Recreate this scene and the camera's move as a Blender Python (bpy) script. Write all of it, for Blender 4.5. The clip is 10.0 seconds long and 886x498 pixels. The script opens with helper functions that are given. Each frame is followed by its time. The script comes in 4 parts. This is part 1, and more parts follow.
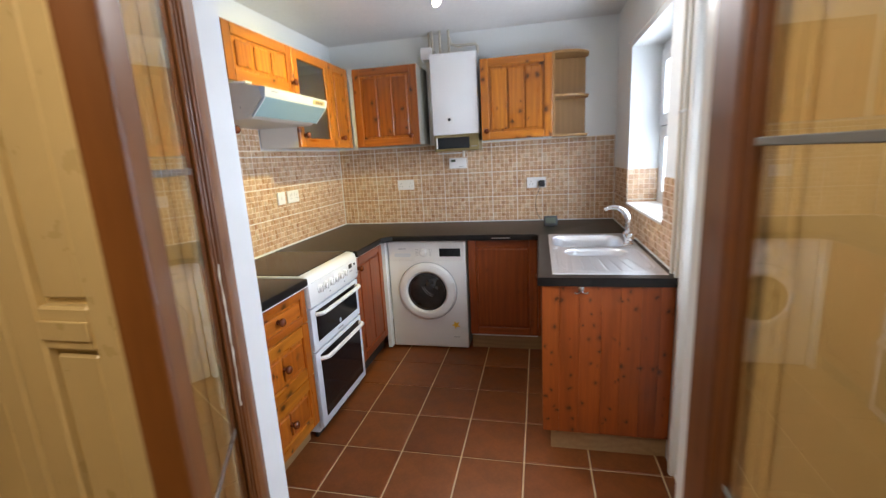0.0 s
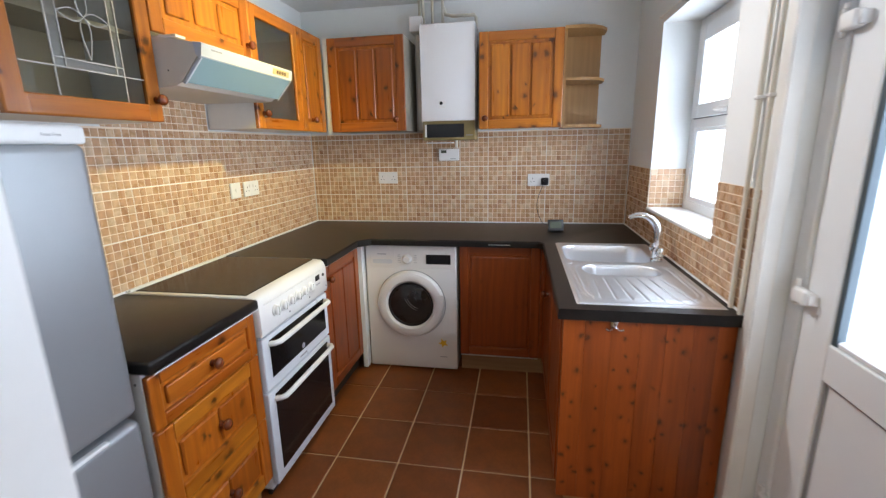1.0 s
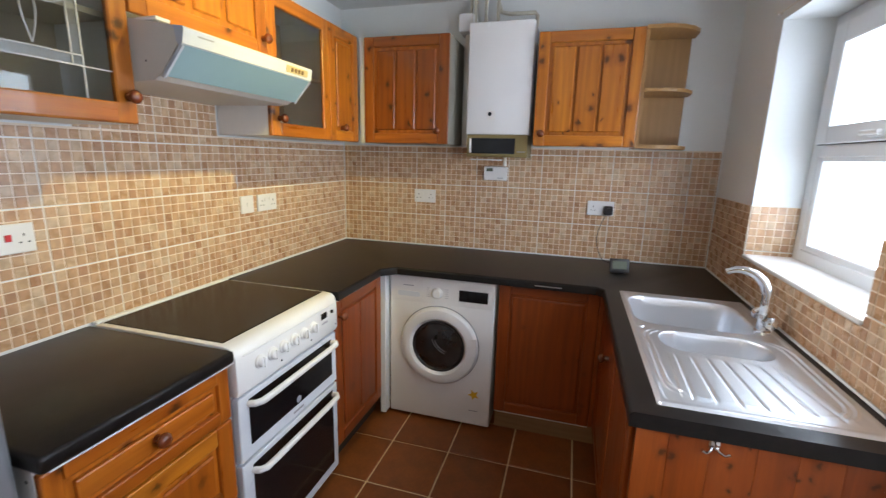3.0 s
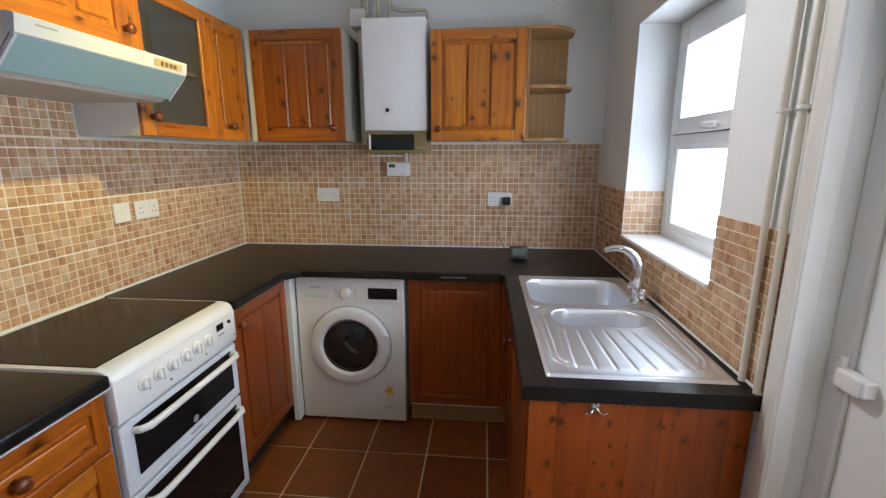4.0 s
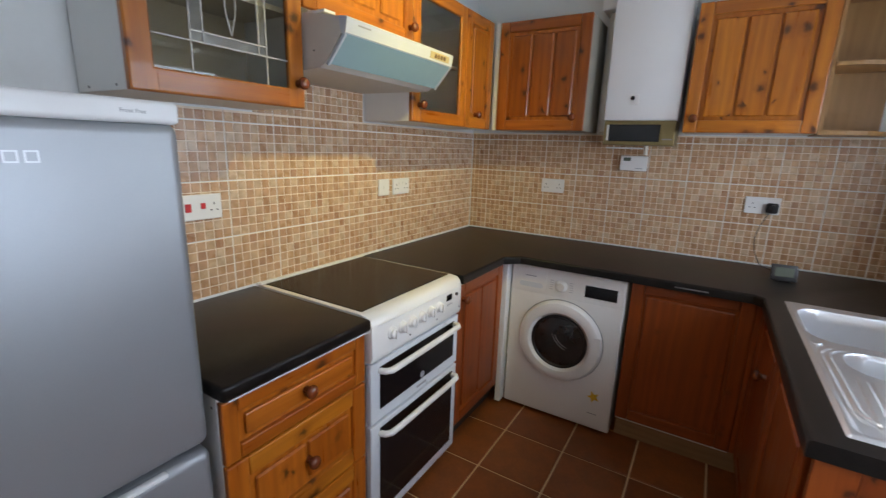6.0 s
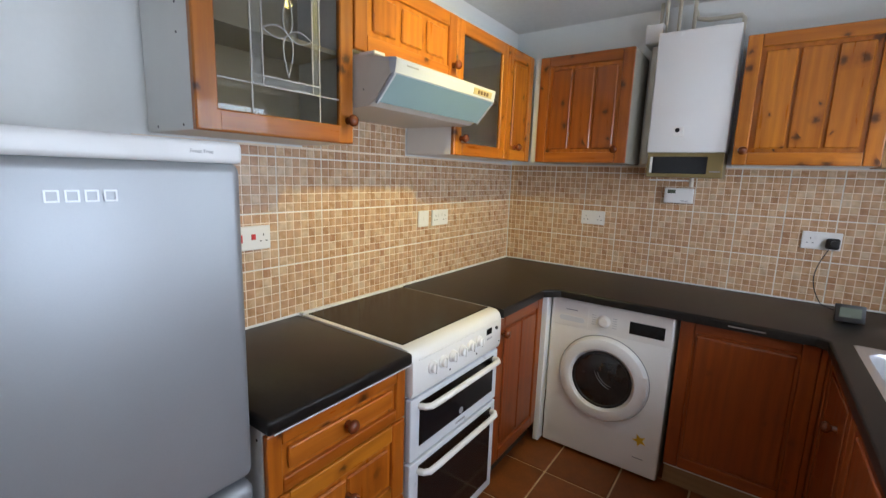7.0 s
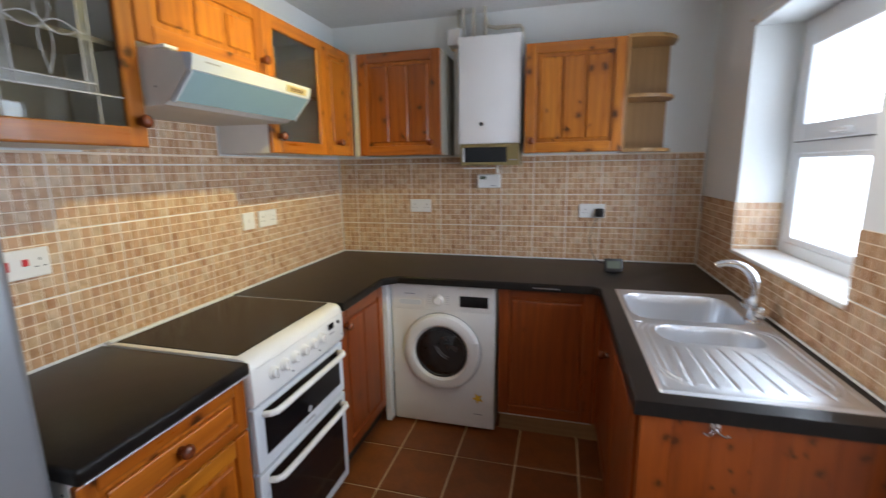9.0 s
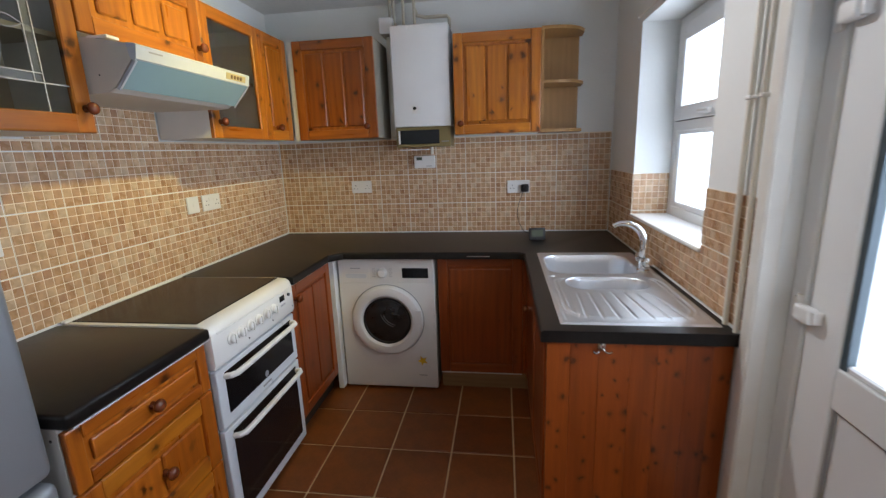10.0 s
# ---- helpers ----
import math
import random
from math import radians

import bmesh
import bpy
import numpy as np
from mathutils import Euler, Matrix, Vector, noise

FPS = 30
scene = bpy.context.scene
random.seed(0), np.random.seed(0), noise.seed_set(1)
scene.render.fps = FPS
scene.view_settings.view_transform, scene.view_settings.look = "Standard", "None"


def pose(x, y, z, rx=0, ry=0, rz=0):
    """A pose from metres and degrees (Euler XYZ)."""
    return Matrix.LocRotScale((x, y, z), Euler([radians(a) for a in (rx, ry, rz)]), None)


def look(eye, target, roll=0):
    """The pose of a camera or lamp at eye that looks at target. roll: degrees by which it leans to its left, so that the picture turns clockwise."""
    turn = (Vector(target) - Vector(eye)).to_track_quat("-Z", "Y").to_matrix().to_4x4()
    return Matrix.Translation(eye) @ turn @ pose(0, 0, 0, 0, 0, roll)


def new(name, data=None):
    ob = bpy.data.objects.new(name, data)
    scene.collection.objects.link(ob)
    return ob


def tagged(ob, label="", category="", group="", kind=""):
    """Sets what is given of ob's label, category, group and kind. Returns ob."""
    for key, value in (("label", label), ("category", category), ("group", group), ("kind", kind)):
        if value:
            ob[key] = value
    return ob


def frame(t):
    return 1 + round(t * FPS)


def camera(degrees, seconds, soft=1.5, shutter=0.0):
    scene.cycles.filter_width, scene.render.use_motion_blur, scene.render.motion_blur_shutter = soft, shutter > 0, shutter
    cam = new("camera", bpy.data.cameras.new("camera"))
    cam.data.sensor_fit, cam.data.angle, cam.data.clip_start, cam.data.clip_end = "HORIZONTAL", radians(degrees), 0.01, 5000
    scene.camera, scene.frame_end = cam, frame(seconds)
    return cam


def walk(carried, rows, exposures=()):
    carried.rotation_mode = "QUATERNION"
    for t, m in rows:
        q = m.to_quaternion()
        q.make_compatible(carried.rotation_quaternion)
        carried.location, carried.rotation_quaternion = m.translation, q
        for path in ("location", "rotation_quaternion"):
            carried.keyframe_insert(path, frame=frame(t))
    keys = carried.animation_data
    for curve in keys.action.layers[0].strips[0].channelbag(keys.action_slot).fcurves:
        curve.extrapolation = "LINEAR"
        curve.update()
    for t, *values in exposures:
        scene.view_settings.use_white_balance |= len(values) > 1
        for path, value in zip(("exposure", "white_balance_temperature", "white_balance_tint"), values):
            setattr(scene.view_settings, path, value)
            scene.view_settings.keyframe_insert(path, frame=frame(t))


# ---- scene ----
cam = camera(90.9, 10.0, soft=1.3, shutter=0.55)
PATH = [
    (0, (0.031, -0.079, 1.468), (-0.401, 1.829, 1.054), -3.1),
    (0.5, (-0.04, 0.173, 1.453), (-0.507, 2.058, 0.976), -1.1),
    (1, (-0.122, 0.39, 1.468), (-0.462, 2.307, 1.009), -1.1),
    (1.5, (-0.168, 0.561, 1.474), (-0.586, 2.464, 1.025), -0.6),
    (2, (-0.164, 0.768, 1.475), (-0.85, 2.594, 1.032), 0.6),
    (3.5, (-0.142, 0.827, 1.507), (-0.509, 2.751, 1.106), 1.0),
    (4, (-0.088, 0.822, 1.497), (-0.271, 2.769, 1.074), -0.1),
    (4.5, (-0.088, 0.821, 1.496), (-0.253, 2.768, 1.067), -0.1),
    (5, (-0.135, 0.824, 1.483), (-0.568, 2.73, 1.057), 1.0),
    (5.5, (-0.185, 0.817, 1.472), (-0.954, 2.613, 1.043), 1.0),
    (6, (-0.22, 0.81, 1.463), (-1.231, 2.474, 1.008), 1.9),
    (7.5, (-0.264, 0.782, 1.506), (-1.444, 2.377, 1.253), 1.8),
    (8, (-0.262, 0.767, 1.531), (-1.462, 2.355, 1.338), 1.1),
    (8.5, (-0.217, 0.785, 1.513), (-1.166, 2.521, 1.221), 0.8),
    (9, (-0.181, 0.756, 1.501), (-0.693, 2.653, 1.131), -0.8),
    (9.5, (-0.149, 0.67, 1.492), (-0.49, 2.596, 1.073), -1.5),
    (10, (-0.099, 0.544, 1.479), (-0.37, 2.476, 1.039), -2.0),
]
EXPOSURES = [(0, 0.00), (0.5, 0.02), (1, -0.12), (1.5, -0.19), (2, -0.25), (3.5, -0.36), (4, -0.53), (4.5, -0.76), (5, -0.96), (5.5, -0.94), (6, -0.68),
             (7.5, -0.42), (8, -0.44), (9, -0.53), (9.5, -0.67), (10, -0.71)]
walk(cam, [(t, look(eye, target, roll)) for t, eye, target, roll in PATH], EXPOSURES)

# ---- world, lamps and exposure ----
world = bpy.data.worlds.new("sky")
scene.world = world
world.use_nodes = True
wn = world.node_tree
sky = wn.nodes.new("ShaderNodeTexSky")
sky.sky_type = "NISHITA"
sky.sun_disc = False
sky.sun_elevation, sky.sun_rotation = radians(42), radians(200)
wn.nodes["Background"].inputs[1].default_value = 0.12
wn.links.new(sky.outputs[0], wn.nodes["Background"].inputs[0])


def area_lamp(name, m, w, h, power, colour):
    data = bpy.data.lights.new(name, "AREA")
    data.shape, data.size, data.size_y, data.energy, data.color = "RECTANGLE", w, h, power, colour
    ob = new(name, data)
    ob.matrix_world = m
    return ob


WINDOW_W, DOOR_W, SPOT_W, DINING_W = 64.0, 86.0, 84.0, 25.0
DAY = (0.735, 0.826, 1.0)
area_lamp("window_daylight", look((0.95, 2.64, 1.59), (-1, 2.64, 1.59)), 1.25, 1.35, WINDOW_W, DAY)
area_lamp("door_daylight", look((0.95, 1.37, 1.4), (-1, 1.37, 1.4)), 1.25, 1.9, DOOR_W, DAY)
spot = bpy.data.lights.new("spot_bulb", "SPOT")
spot.energy, spot.color, spot.shadow_soft_size = SPOT_W, (1.0, 0.82, 0.21), 0.018
spot.spot_size, spot.spot_blend = radians(102), 1.0
new("spot_bulb", spot).matrix_world = look((-0.575, 2.22, 2.285), (-1.60, 2.52, 1.42))
# Cool beam added at the second head to brighten the right wall and door.
spot2 = bpy.data.lights.new("second_spot_fill", "SPOT")
spot2.energy, spot2.color, spot2.shadow_soft_size = 76.0, (0.97, 0.97, 1.0), 0.06
spot2.spot_size, spot2.spot_blend = radians(102), 0.9
new("second_spot_fill", spot2).matrix_world = look((-0.535, 2.575, 2.32), (0.62, 1.50, 1.25))
# Unseen fill lamp, added to brighten the dining room and the door leaves.
fill_lamp = bpy.data.lights.new("dining_fill", "POINT")
fill_lamp.energy, fill_lamp.color, fill_lamp.shadow_soft_size = DINING_W, (1.0, 0.82, 0.58), 0.06
new("dining_fill", fill_lamp).location = (-0.25, -0.35, 2.28)


# ---- materials ----
class Nodes:
    def __init__(self, name):
        self.mat = bpy.data.materials.new(name)
        self.mat.use_nodes = True
        self.t = self.mat.node_tree
        self.p = self.t.nodes["Principled BSDF"]
        self.co = self.t.nodes.new("ShaderNodeTexCoord").outputs["Object"]

    def link(self, a, b):
        self.t.links.new(a, b)

    def put(self, sock, v):
        if hasattr(v, "links"):
            self.link(v, sock)
        else:
            sock.default_value = v

    def mapping(self, scale, src=None, loc=None):
        n = self.t.nodes.new("ShaderNodeMapping")
        n.inputs["Scale"].default_value = scale
        self.link(src or self.co, n.inputs["Vector"])
        if loc is not None:
            self.put(n.inputs["Location"], loc)
        return n.outputs[0]

    def noise(self, vec, scale, detail=4.0, rough=0.55, distort=0.0):
        n = self.t.nodes.new("ShaderNodeTexNoise")
        n.inputs["Scale"].default_value, n.inputs["Detail"].default_value = scale, detail
        n.inputs["Roughness"].default_value, n.inputs["Distortion"].default_value = rough, distort
        self.link(vec, n.inputs["Vector"])
        return n.outputs["Fac"]

    def ramp(self, fac, stops):
        n = self.t.nodes.new("ShaderNodeValToRGB")
        e = n.color_ramp.elements
        while len(e) < len(stops):
            e.new(0.5)
        for i, (pos, c) in enumerate(stops):
            e[i].position = pos
            e[i].color = (*c, 1) if isinstance(c, tuple) else (c, c, c, 1)
        self.link(fac, n.inputs[0])
        return n.outputs[0]

    def mix(self, fac, a, b, kind="MIX"):
        n = self.t.nodes.new("ShaderNodeMix")
        n.data_type, n.blend_type = "RGBA", kind
        self.put(n.inputs[0], fac)
        self.put(n.inputs[6], a if hasattr(a, "links") else (*a, 1))
        self.put(n.inputs[7], b if hasattr(b, "links") else (*b, 1))
        return n.outputs[2]

    def math(self, op, a, b=0.0):
        n = self.t.nodes.new("ShaderNodeMath")
        n.operation = op
        self.put(n.inputs[0], a)
        self.put(n.inputs[1], b)
        return n.outputs[0]

    def bump(self, height, strength, distance=0.002):
        n = self.t.nodes.new("ShaderNodeBump")
        n.inputs["Strength"].default_value, n.inputs["Distance"].default_value = strength, distance
        self.link(height, n.inputs["Height"])
        self.link(n.outputs[0], self.p.inputs["Normal"])

    def random(self):
        return self.t.nodes.new("ShaderNodeObjectInfo").outputs["Random"]

    def island(self):
        return self.t.nodes.new("ShaderNodeNewGeometry").outputs["Random Per Island"]

    def done(self, colour=None, rough=None, metal=None, coat=None):
        for key, v in (("Base Color", colour), ("Roughness", rough), ("Metallic", metal), ("Coat Weight", coat)):
            if v is not None:
                self.put(self.p.inputs[key], (*v, 1) if isinstance(v, tuple) else v)
        return self.mat


def plain(name, colour, rough=0.4, metal=0.0, vary=0.12, grain=18.0, bump=0.05, coat=0.0):
    """A painted, plastic or metal surface with slight unevenness at two scales."""
    n = Nodes(name)
    big, small = n.noise(n.co, 2.3), n.noise(n.co, grain)
    f = n.math("MULTIPLY", n.math("ADD", big, small), 0.5)
    lo, hi = tuple(c * (1 - vary) for c in colour), tuple(min(1, c * (1 + vary)) for c in colour)
    col = n.ramp(f, [(0.2, lo), (0.8, hi)])
    r = n.ramp(small, [(0.1, max(0.02, rough - 0.07)), (0.9, min(1, rough + 0.07))]) if bump else rough
    if bump:
        n.bump(small, bump, 0.001)
    return n.done(col, r, metal, coat)


def wood(name, light, mid, dark, axis=2, knots=1.0, rough=0.32, dense=1.0):
    """Varnished pine: long grain along one axis, cathedral bands and brown knots."""
    n = Nodes(name)
    off = n.math("MULTIPLY", n.random(), 37.0)
    comb = n.t.nodes.new("ShaderNodeCombineXYZ")
    for i in range(3):
        n.link(off, comb.inputs[i])
    long, wide = [5.0] * 3, [2.2] * 3
    long[axis], wide[axis] = 0.35, 0.22
    base = n.mapping((1, 1, 1), loc=comb.outputs[0])
    kv = n.t.nodes.new("ShaderNodeTexVoronoi")
    kv.inputs["Scale"].default_value = 1.0
    kv.voronoi_dimensions = "2D"
    sep, flat = n.t.nodes.new("ShaderNodeSeparateXYZ"), n.t.nodes.new("ShaderNodeCombineXYZ")
    n.link(base, sep.inputs[0])
    across = n.math("ADD", sep.outputs[1], sep.outputs[2 if axis == 0 else 0])
    across = n.math("ADD", across, n.math("MULTIPLY", n.noise(n.co, 26.0, 3.0), 0.05))
    n.link(n.math("MULTIPLY", across, 10.0 * dense), flat.inputs[0])
    n.link(n.math("MULTIPLY", sep.outputs[axis], 7.2 * dense), flat.inputs[1])
    n.link(flat.outputs[0], kv.inputs["Vector"])
    near = n.math("MULTIPLY", kv.outputs["Distance"], n.ramp(n.math("FRACT", n.math("MULTIPLY", kv.outputs["Color"], 9.1)), [(0.0, 0.8), (0.5, 1.3), (1.0, 2.4)]))
    spot_f = n.ramp(near, [(0.0, 0.95), (0.08, 0.8), (0.19, 0.0)])
    halo = n.ramp(near, [(0.05, 1.0), (0.40, 0.0)])
    pick = n.ramp(n.math("FRACT", n.math("MULTIPLY", kv.outputs["Color"], 3.7)), [(0.66 if dense < 1.5 else 0.56, 0.0), (0.70 if dense < 1.5 else 0.60, knots)])
    fine = n.noise(n.mapping(tuple(long), base), 9.0, 6.0, 0.65)
    bands = n.t.nodes.new("ShaderNodeTexWave")
    bands.wave_type, bands.bands_direction = "BANDS", "XYZ"[0] if axis != 0 else "Z"
    bands.inputs["Scale"].default_value, bands.inputs["Distortion"].default_value = 3.2, 14.0
    bands.inputs["Detail"].default_value, bands.inputs["Detail Scale"].default_value = 2.0, 0.8
    n.link(n.mapping(tuple(wide), base), bands.inputs["Vector"])
    col = n.mix(n.ramp(fine, [(0.32, 0.0), (0.72, 1.0)]), mid, light)
    col = n.mix(n.math("MULTIPLY", bands.outputs["Fac"], 0.26), col, dark)
    col = n.mix(n.math("MULTIPLY", n.math("MULTIPLY", halo, pick), 0.6), col, dark)
    col = n.mix(n.math("MULTIPLY", spot_f, pick), col, tuple(c * 0.30 for c in dark))
    tone = n.mix(1.0, n.ramp(n.noise(n.co, 1.7), [(0.3, 0.86), (0.7, 1.08)]), n.ramp(n.random(), [(0.0, (0.80, 0.75, 0.70)), (0.5, (0.97, 0.96, 0.94)), (1.0, (1.15, 1.22, 1.3))]), "MULTIPLY")
    col = n.mix(1.0, col, tone, "MULTIPLY")
    n.bump(fine, 0.06, 0.001)
    return n.done(col, n.ramp(fine, [(0.3, rough), (0.7, rough + 0.12)]), 0.0, 0.25)


PINE_C = ((0.55, 0.192, 0.015), (0.41, 0.118, 0.008), (0.17, 0.038, 0.0035))
pine = wood("honey_pine", *PINE_C, rough=0.26, dense=1.21)
pine_flat = wood("honey_pine_rail", *PINE_C, axis=0, rough=0.26)
MID_C = ((0.52, 0.150, 0.012), (0.36, 0.084, 0.006), (0.135, 0.025, 0.003))
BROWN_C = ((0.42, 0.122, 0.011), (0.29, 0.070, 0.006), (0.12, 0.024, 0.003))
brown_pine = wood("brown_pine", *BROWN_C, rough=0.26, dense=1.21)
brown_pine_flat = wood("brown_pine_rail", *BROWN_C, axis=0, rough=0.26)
mid_pine = wood("amber_pine", *MID_C, rough=0.26, dense=1.21)
mid_pine_flat = wood("amber_pine_rail", *MID_C, axis=0, rough=0.26)
# Redder pine of the base doors, darkened to carry the low shade there.
SHADED_RED_C = ((0.32, 0.066, 0.006), (0.23, 0.042, 0.004), (0.12, 0.020, 0.0022))
shaded_red_pine = wood("shaded_red_pine", *SHADED_RED_C, knots=0.3, dense=0.8)
shaded_red_pine_flat = wood("shaded_red_pine_rail", *SHADED_RED_C, axis=0, knots=0.2)
panel_pine = wood("red_pine_boards", (0.33, 0.070, 0.008), (0.22, 0.042, 0.005), (0.10, 0.016, 0.0025), knots=0.85, dense=2.0)
pale_wood = wood("pale_oak_laminate", (0.37, 0.195, 0.062), (0.30, 0.15, 0.045), (0.22, 0.105, 0.030), knots=0.0, rough=0.45)
plinth_wood = wood("dull_oak_plinth", (0.38, 0.23, 0.105), (0.31, 0.18, 0.08), (0.22, 0.12, 0.05), axis=0, knots=0.0, rough=0.5)
door_wood = wood("stained_door_wood", (0.20, 0.070, 0.013), (0.145, 0.046, 0.008), (0.085, 0.026, 0.005), knots=0.3, rough=0.4)
knob_wood = plain("turned_knob_wood", (0.15, 0.034, 0.009), 0.25, vary=0.25, grain=30, coat=0.3)
white_wall = plain("white_emulsion", (0.77, 0.785, 0.77), 0.75, vary=0.03, grain=60, bump=0.12)
ceiling_paint = plain("ceiling_paint", (0.70, 0.685, 0.66), 0.9, vary=0.10, grain=40, bump=0.25)
cream_paint = plain("cream_paint", (0.66, 0.52, 0.28), 0.6, vary=0.06, grain=40, bump=0.1)
cream_gloss = plain("cream_gloss", (0.68, 0.53, 0.27), 0.3, vary=0.05, grain=20)
trim_white = plain("white_gloss_trim", (0.76, 0.77, 0.76), 0.3, vary=0.05, grain=14, bump=0.0)
upvc = plain("white_plastic_profile", (0.80, 0.82, 0.83), 0.28, vary=0.02, grain=10, bump=0.0)
melamine = plain("grey_white_melamine", (0.76, 0.76, 0.74), 0.45, vary=0.04)
carcass_in = plain("cabinet_lining", (0.50, 0.42, 0.28), 0.5, vary=0.06)
enamel = plain("white_enamel", (0.80, 0.79, 0.76), 0.18, vary=0.03, grain=8, bump=0.02, coat=0.3)
boiler_white = plain("boiler_enamel", (0.80, 0.80, 0.79), 0.24, vary=0.03, grain=8, bump=0.02, coat=0.2)
oven_grey = plain("pale_grey_enamel", (0.62, 0.65, 0.68), 0.3, vary=0.03)
white_plastic = plain("white_plastic", (0.76, 0.75, 0.73), 0.32, vary=0.03)
hood_cream = plain("aged_cream_enamel", (0.47, 0.50, 0.55), 0.35, vary=0.07, grain=9)
hood_grey = plain("hood_side_enamel", (0.60, 0.56, 0.50), 0.45, vary=0.08)
visor = plain("sea_green_visor", (0.25, 0.37, 0.41), 0.26, vary=0.02, bump=0.0, coat=0.15)
switch_gold = plain("yellowed_plastic", (0.42, 0.33, 0.16), 0.4, vary=0.12)
gold_panel = plain("olive_gold_metal", (0.26, 0.20, 0.085), 0.38, 0.4, vary=0.08)
black_gloss = plain("black_gloss", (0.008, 0.008, 0.009), 0.12, vary=0.2, bump=0.0)
black_plastic = plain("black_plastic", (0.012, 0.012, 0.013), 0.4, vary=0.2)
chrome = plain("chrome", (0.75, 0.76, 0.78), 0.09, 1.0, vary=0.03, bump=0.0)
dull_steel = plain("dull_zinc", (0.45, 0.46, 0.47), 0.4, 1.0, vary=0.08)
lead = plain("silver_lead", (0.47, 0.455, 0.42), 0.5, 0.3, vary=0.08)
# Grey-white board darkened to olive-grey for the shadow beside the boiler.
shadow_grey = plain("shadowed_board", (0.27, 0.25, 0.20), 0.5, vary=0.08)
brass_brown = plain("brown_push_switch", (0.16, 0.09, 0.035), 0.4, vary=0.15)
red_plastic = plain("red_plastic", (0.55, 0.02, 0.02), 0.35)
yellow_print = plain("yellow_sticker", (0.75, 0.48, 0.03), 0.5)
grey_print = plain("grey_print", (0.30, 0.30, 0.31), 0.5)
screen_green = plain("lcd_screen", (0.085, 0.100, 0.070), 0.2)
floor_grout = plain("cream_floor_grout", (0.62, 0.47, 0.28), 0.85, vary=0.18, grain=25)
sill_paint = plain("sill_gloss", (0.80, 0.78, 0.74), 0.3, vary=0.04, bump=0.0)
cream_trim = plain("aged_cream_gloss", (0.76, 0.74, 0.69), 0.35, vary=0.06, grain=16)
carpet = plain("beige_carpet", (0.36, 0.27, 0.17), 0.95, vary=0.2, grain=180, bump=0.6)
pipe_paint = plain("cream_painted_pipe", (0.72, 0.68, 0.60), 0.4, vary=0.07)
old_pipe = plain("dulled_pipe_paint", (0.50, 0.46, 0.37), 0.5, vary=0.12, grain=30)
paving = plain("outdoor_paving", (0.36, 0.35, 0.33), 0.9, vary=0.15)
# Near-black colour that stands for shade in gaps and recesses.
gap_shade_mat = plain("recess_shade", (0.03, 0.022, 0.015), 0.8)


def make_worktop():
    n = Nodes("charcoal_slate_laminate")
    a, b = n.noise(n.co, 7.0, 5.0, 0.6, 0.3), n.noise(n.co, 30.0, 5.0, 0.7)
    col = n.ramp(a, [(0.30, (0.0075, 0.0066, 0.0062)), (0.70, (0.0110, 0.0094, 0.0086))])
    col = n.mix(n.ramp(b, [(0.42, 0.0), (0.72, 0.35)]), col, (0.026, 0.022, 0.0195))
    n.bump(b, 0.035, 0.0008)
    n.p.inputs["Specular IOR Level"].default_value = 0.26
    return n.done(col, n.ramp(b, [(0.3, 0.285), (0.7, 0.32)]))


def make_mosaic():
    n = Nodes("mosaic_glaze")
    r = n.island()
    base = n.ramp(n.math("FRACT", n.math("ADD", n.math("MULTIPLY", r, 5.3), n.math("MULTIPLY", n.random(), 0.9))),
                  [(0.0, (0.41, 0.220, 0.120)), (0.12, (0.49, 0.280, 0.150)), (0.40, (0.54, 0.335, 0.185)), (0.62, (0.47, 0.265, 0.140)), (0.80, (0.58, 0.385, 0.225)), (0.95, (0.58, 0.420, 0.275))])
    cloud = n.ramp(n.noise(n.co, 34.0, 4.0), [(0.3, 0.78), (0.7, 1.12)])
    col = n.mix(1.0, base, cloud, "MULTIPLY")
    n.bump(n.noise(n.co, 120.0), 0.05, 0.001)
    return n.done(col, n.ramp(n.noise(n.co, 18.0), [(0.3, 0.22), (0.7, 0.36)]))


def make_quarry():
    n = Nodes("terracotta_glaze")
    tone = n.ramp(n.random(), [(0.0, (0.180, 0.049, 0.009)), (0.5, (0.205, 0.058, 0.0115)), (1.0, (0.230, 0.068, 0.014))])
    cloud = n.ramp(n.noise(n.co, 9.0, 5.0), [(0.3, 0.78), (0.7, 1.15)])
    speck = n.ramp(n.noise(n.co, 60.0, 3.0), [(0.3, 0.90), (0.7, 1.06)])
    col = n.mix(1.0, n.mix(1.0, tone, cloud, "MULTIPLY"), speck, "MULTIPLY")
    n.bump(n.noise(n.co, 22.0), 0.10, 0.002)
    return n.done(col, n.ramp(n.noise(n.co, 7.0), [(0.3, 0.34), (0.7, 0.50)]))


def make_steel():
    n = Nodes("brushed_stainless")
    g = n.noise(n.co, 9.0, 3.0)
    col = n.ramp(n.noise(n.co, 3.0), [(0.3, (0.77, 0.79, 0.82)), (0.7, (0.81, 0.83, 0.86))])
    return n.done(col, n.ramp(g, [(0.3, 0.355), (0.7, 0.39)]), 1.0)


def make_silver():
    n = Nodes("silver_fridge_paint")
    f = n.noise(n.co, 260.0, 2.0)
    col = n.ramp(n.noise(n.co, 1.4), [(0.3, (0.31, 0.33, 0.345)), (0.7, (0.36, 0.38, 0.395))])
    n.bump(f, 0.10, 0.0006)
    return n.done(col, n.ramp(f, [(0.3, 0.34), (0.7, 0.46)]), 0.55)


def make_glass(name, colour, rough):
    n = Nodes(name)
    n.p.inputs["Transmission Weight"].default_value = 1.0
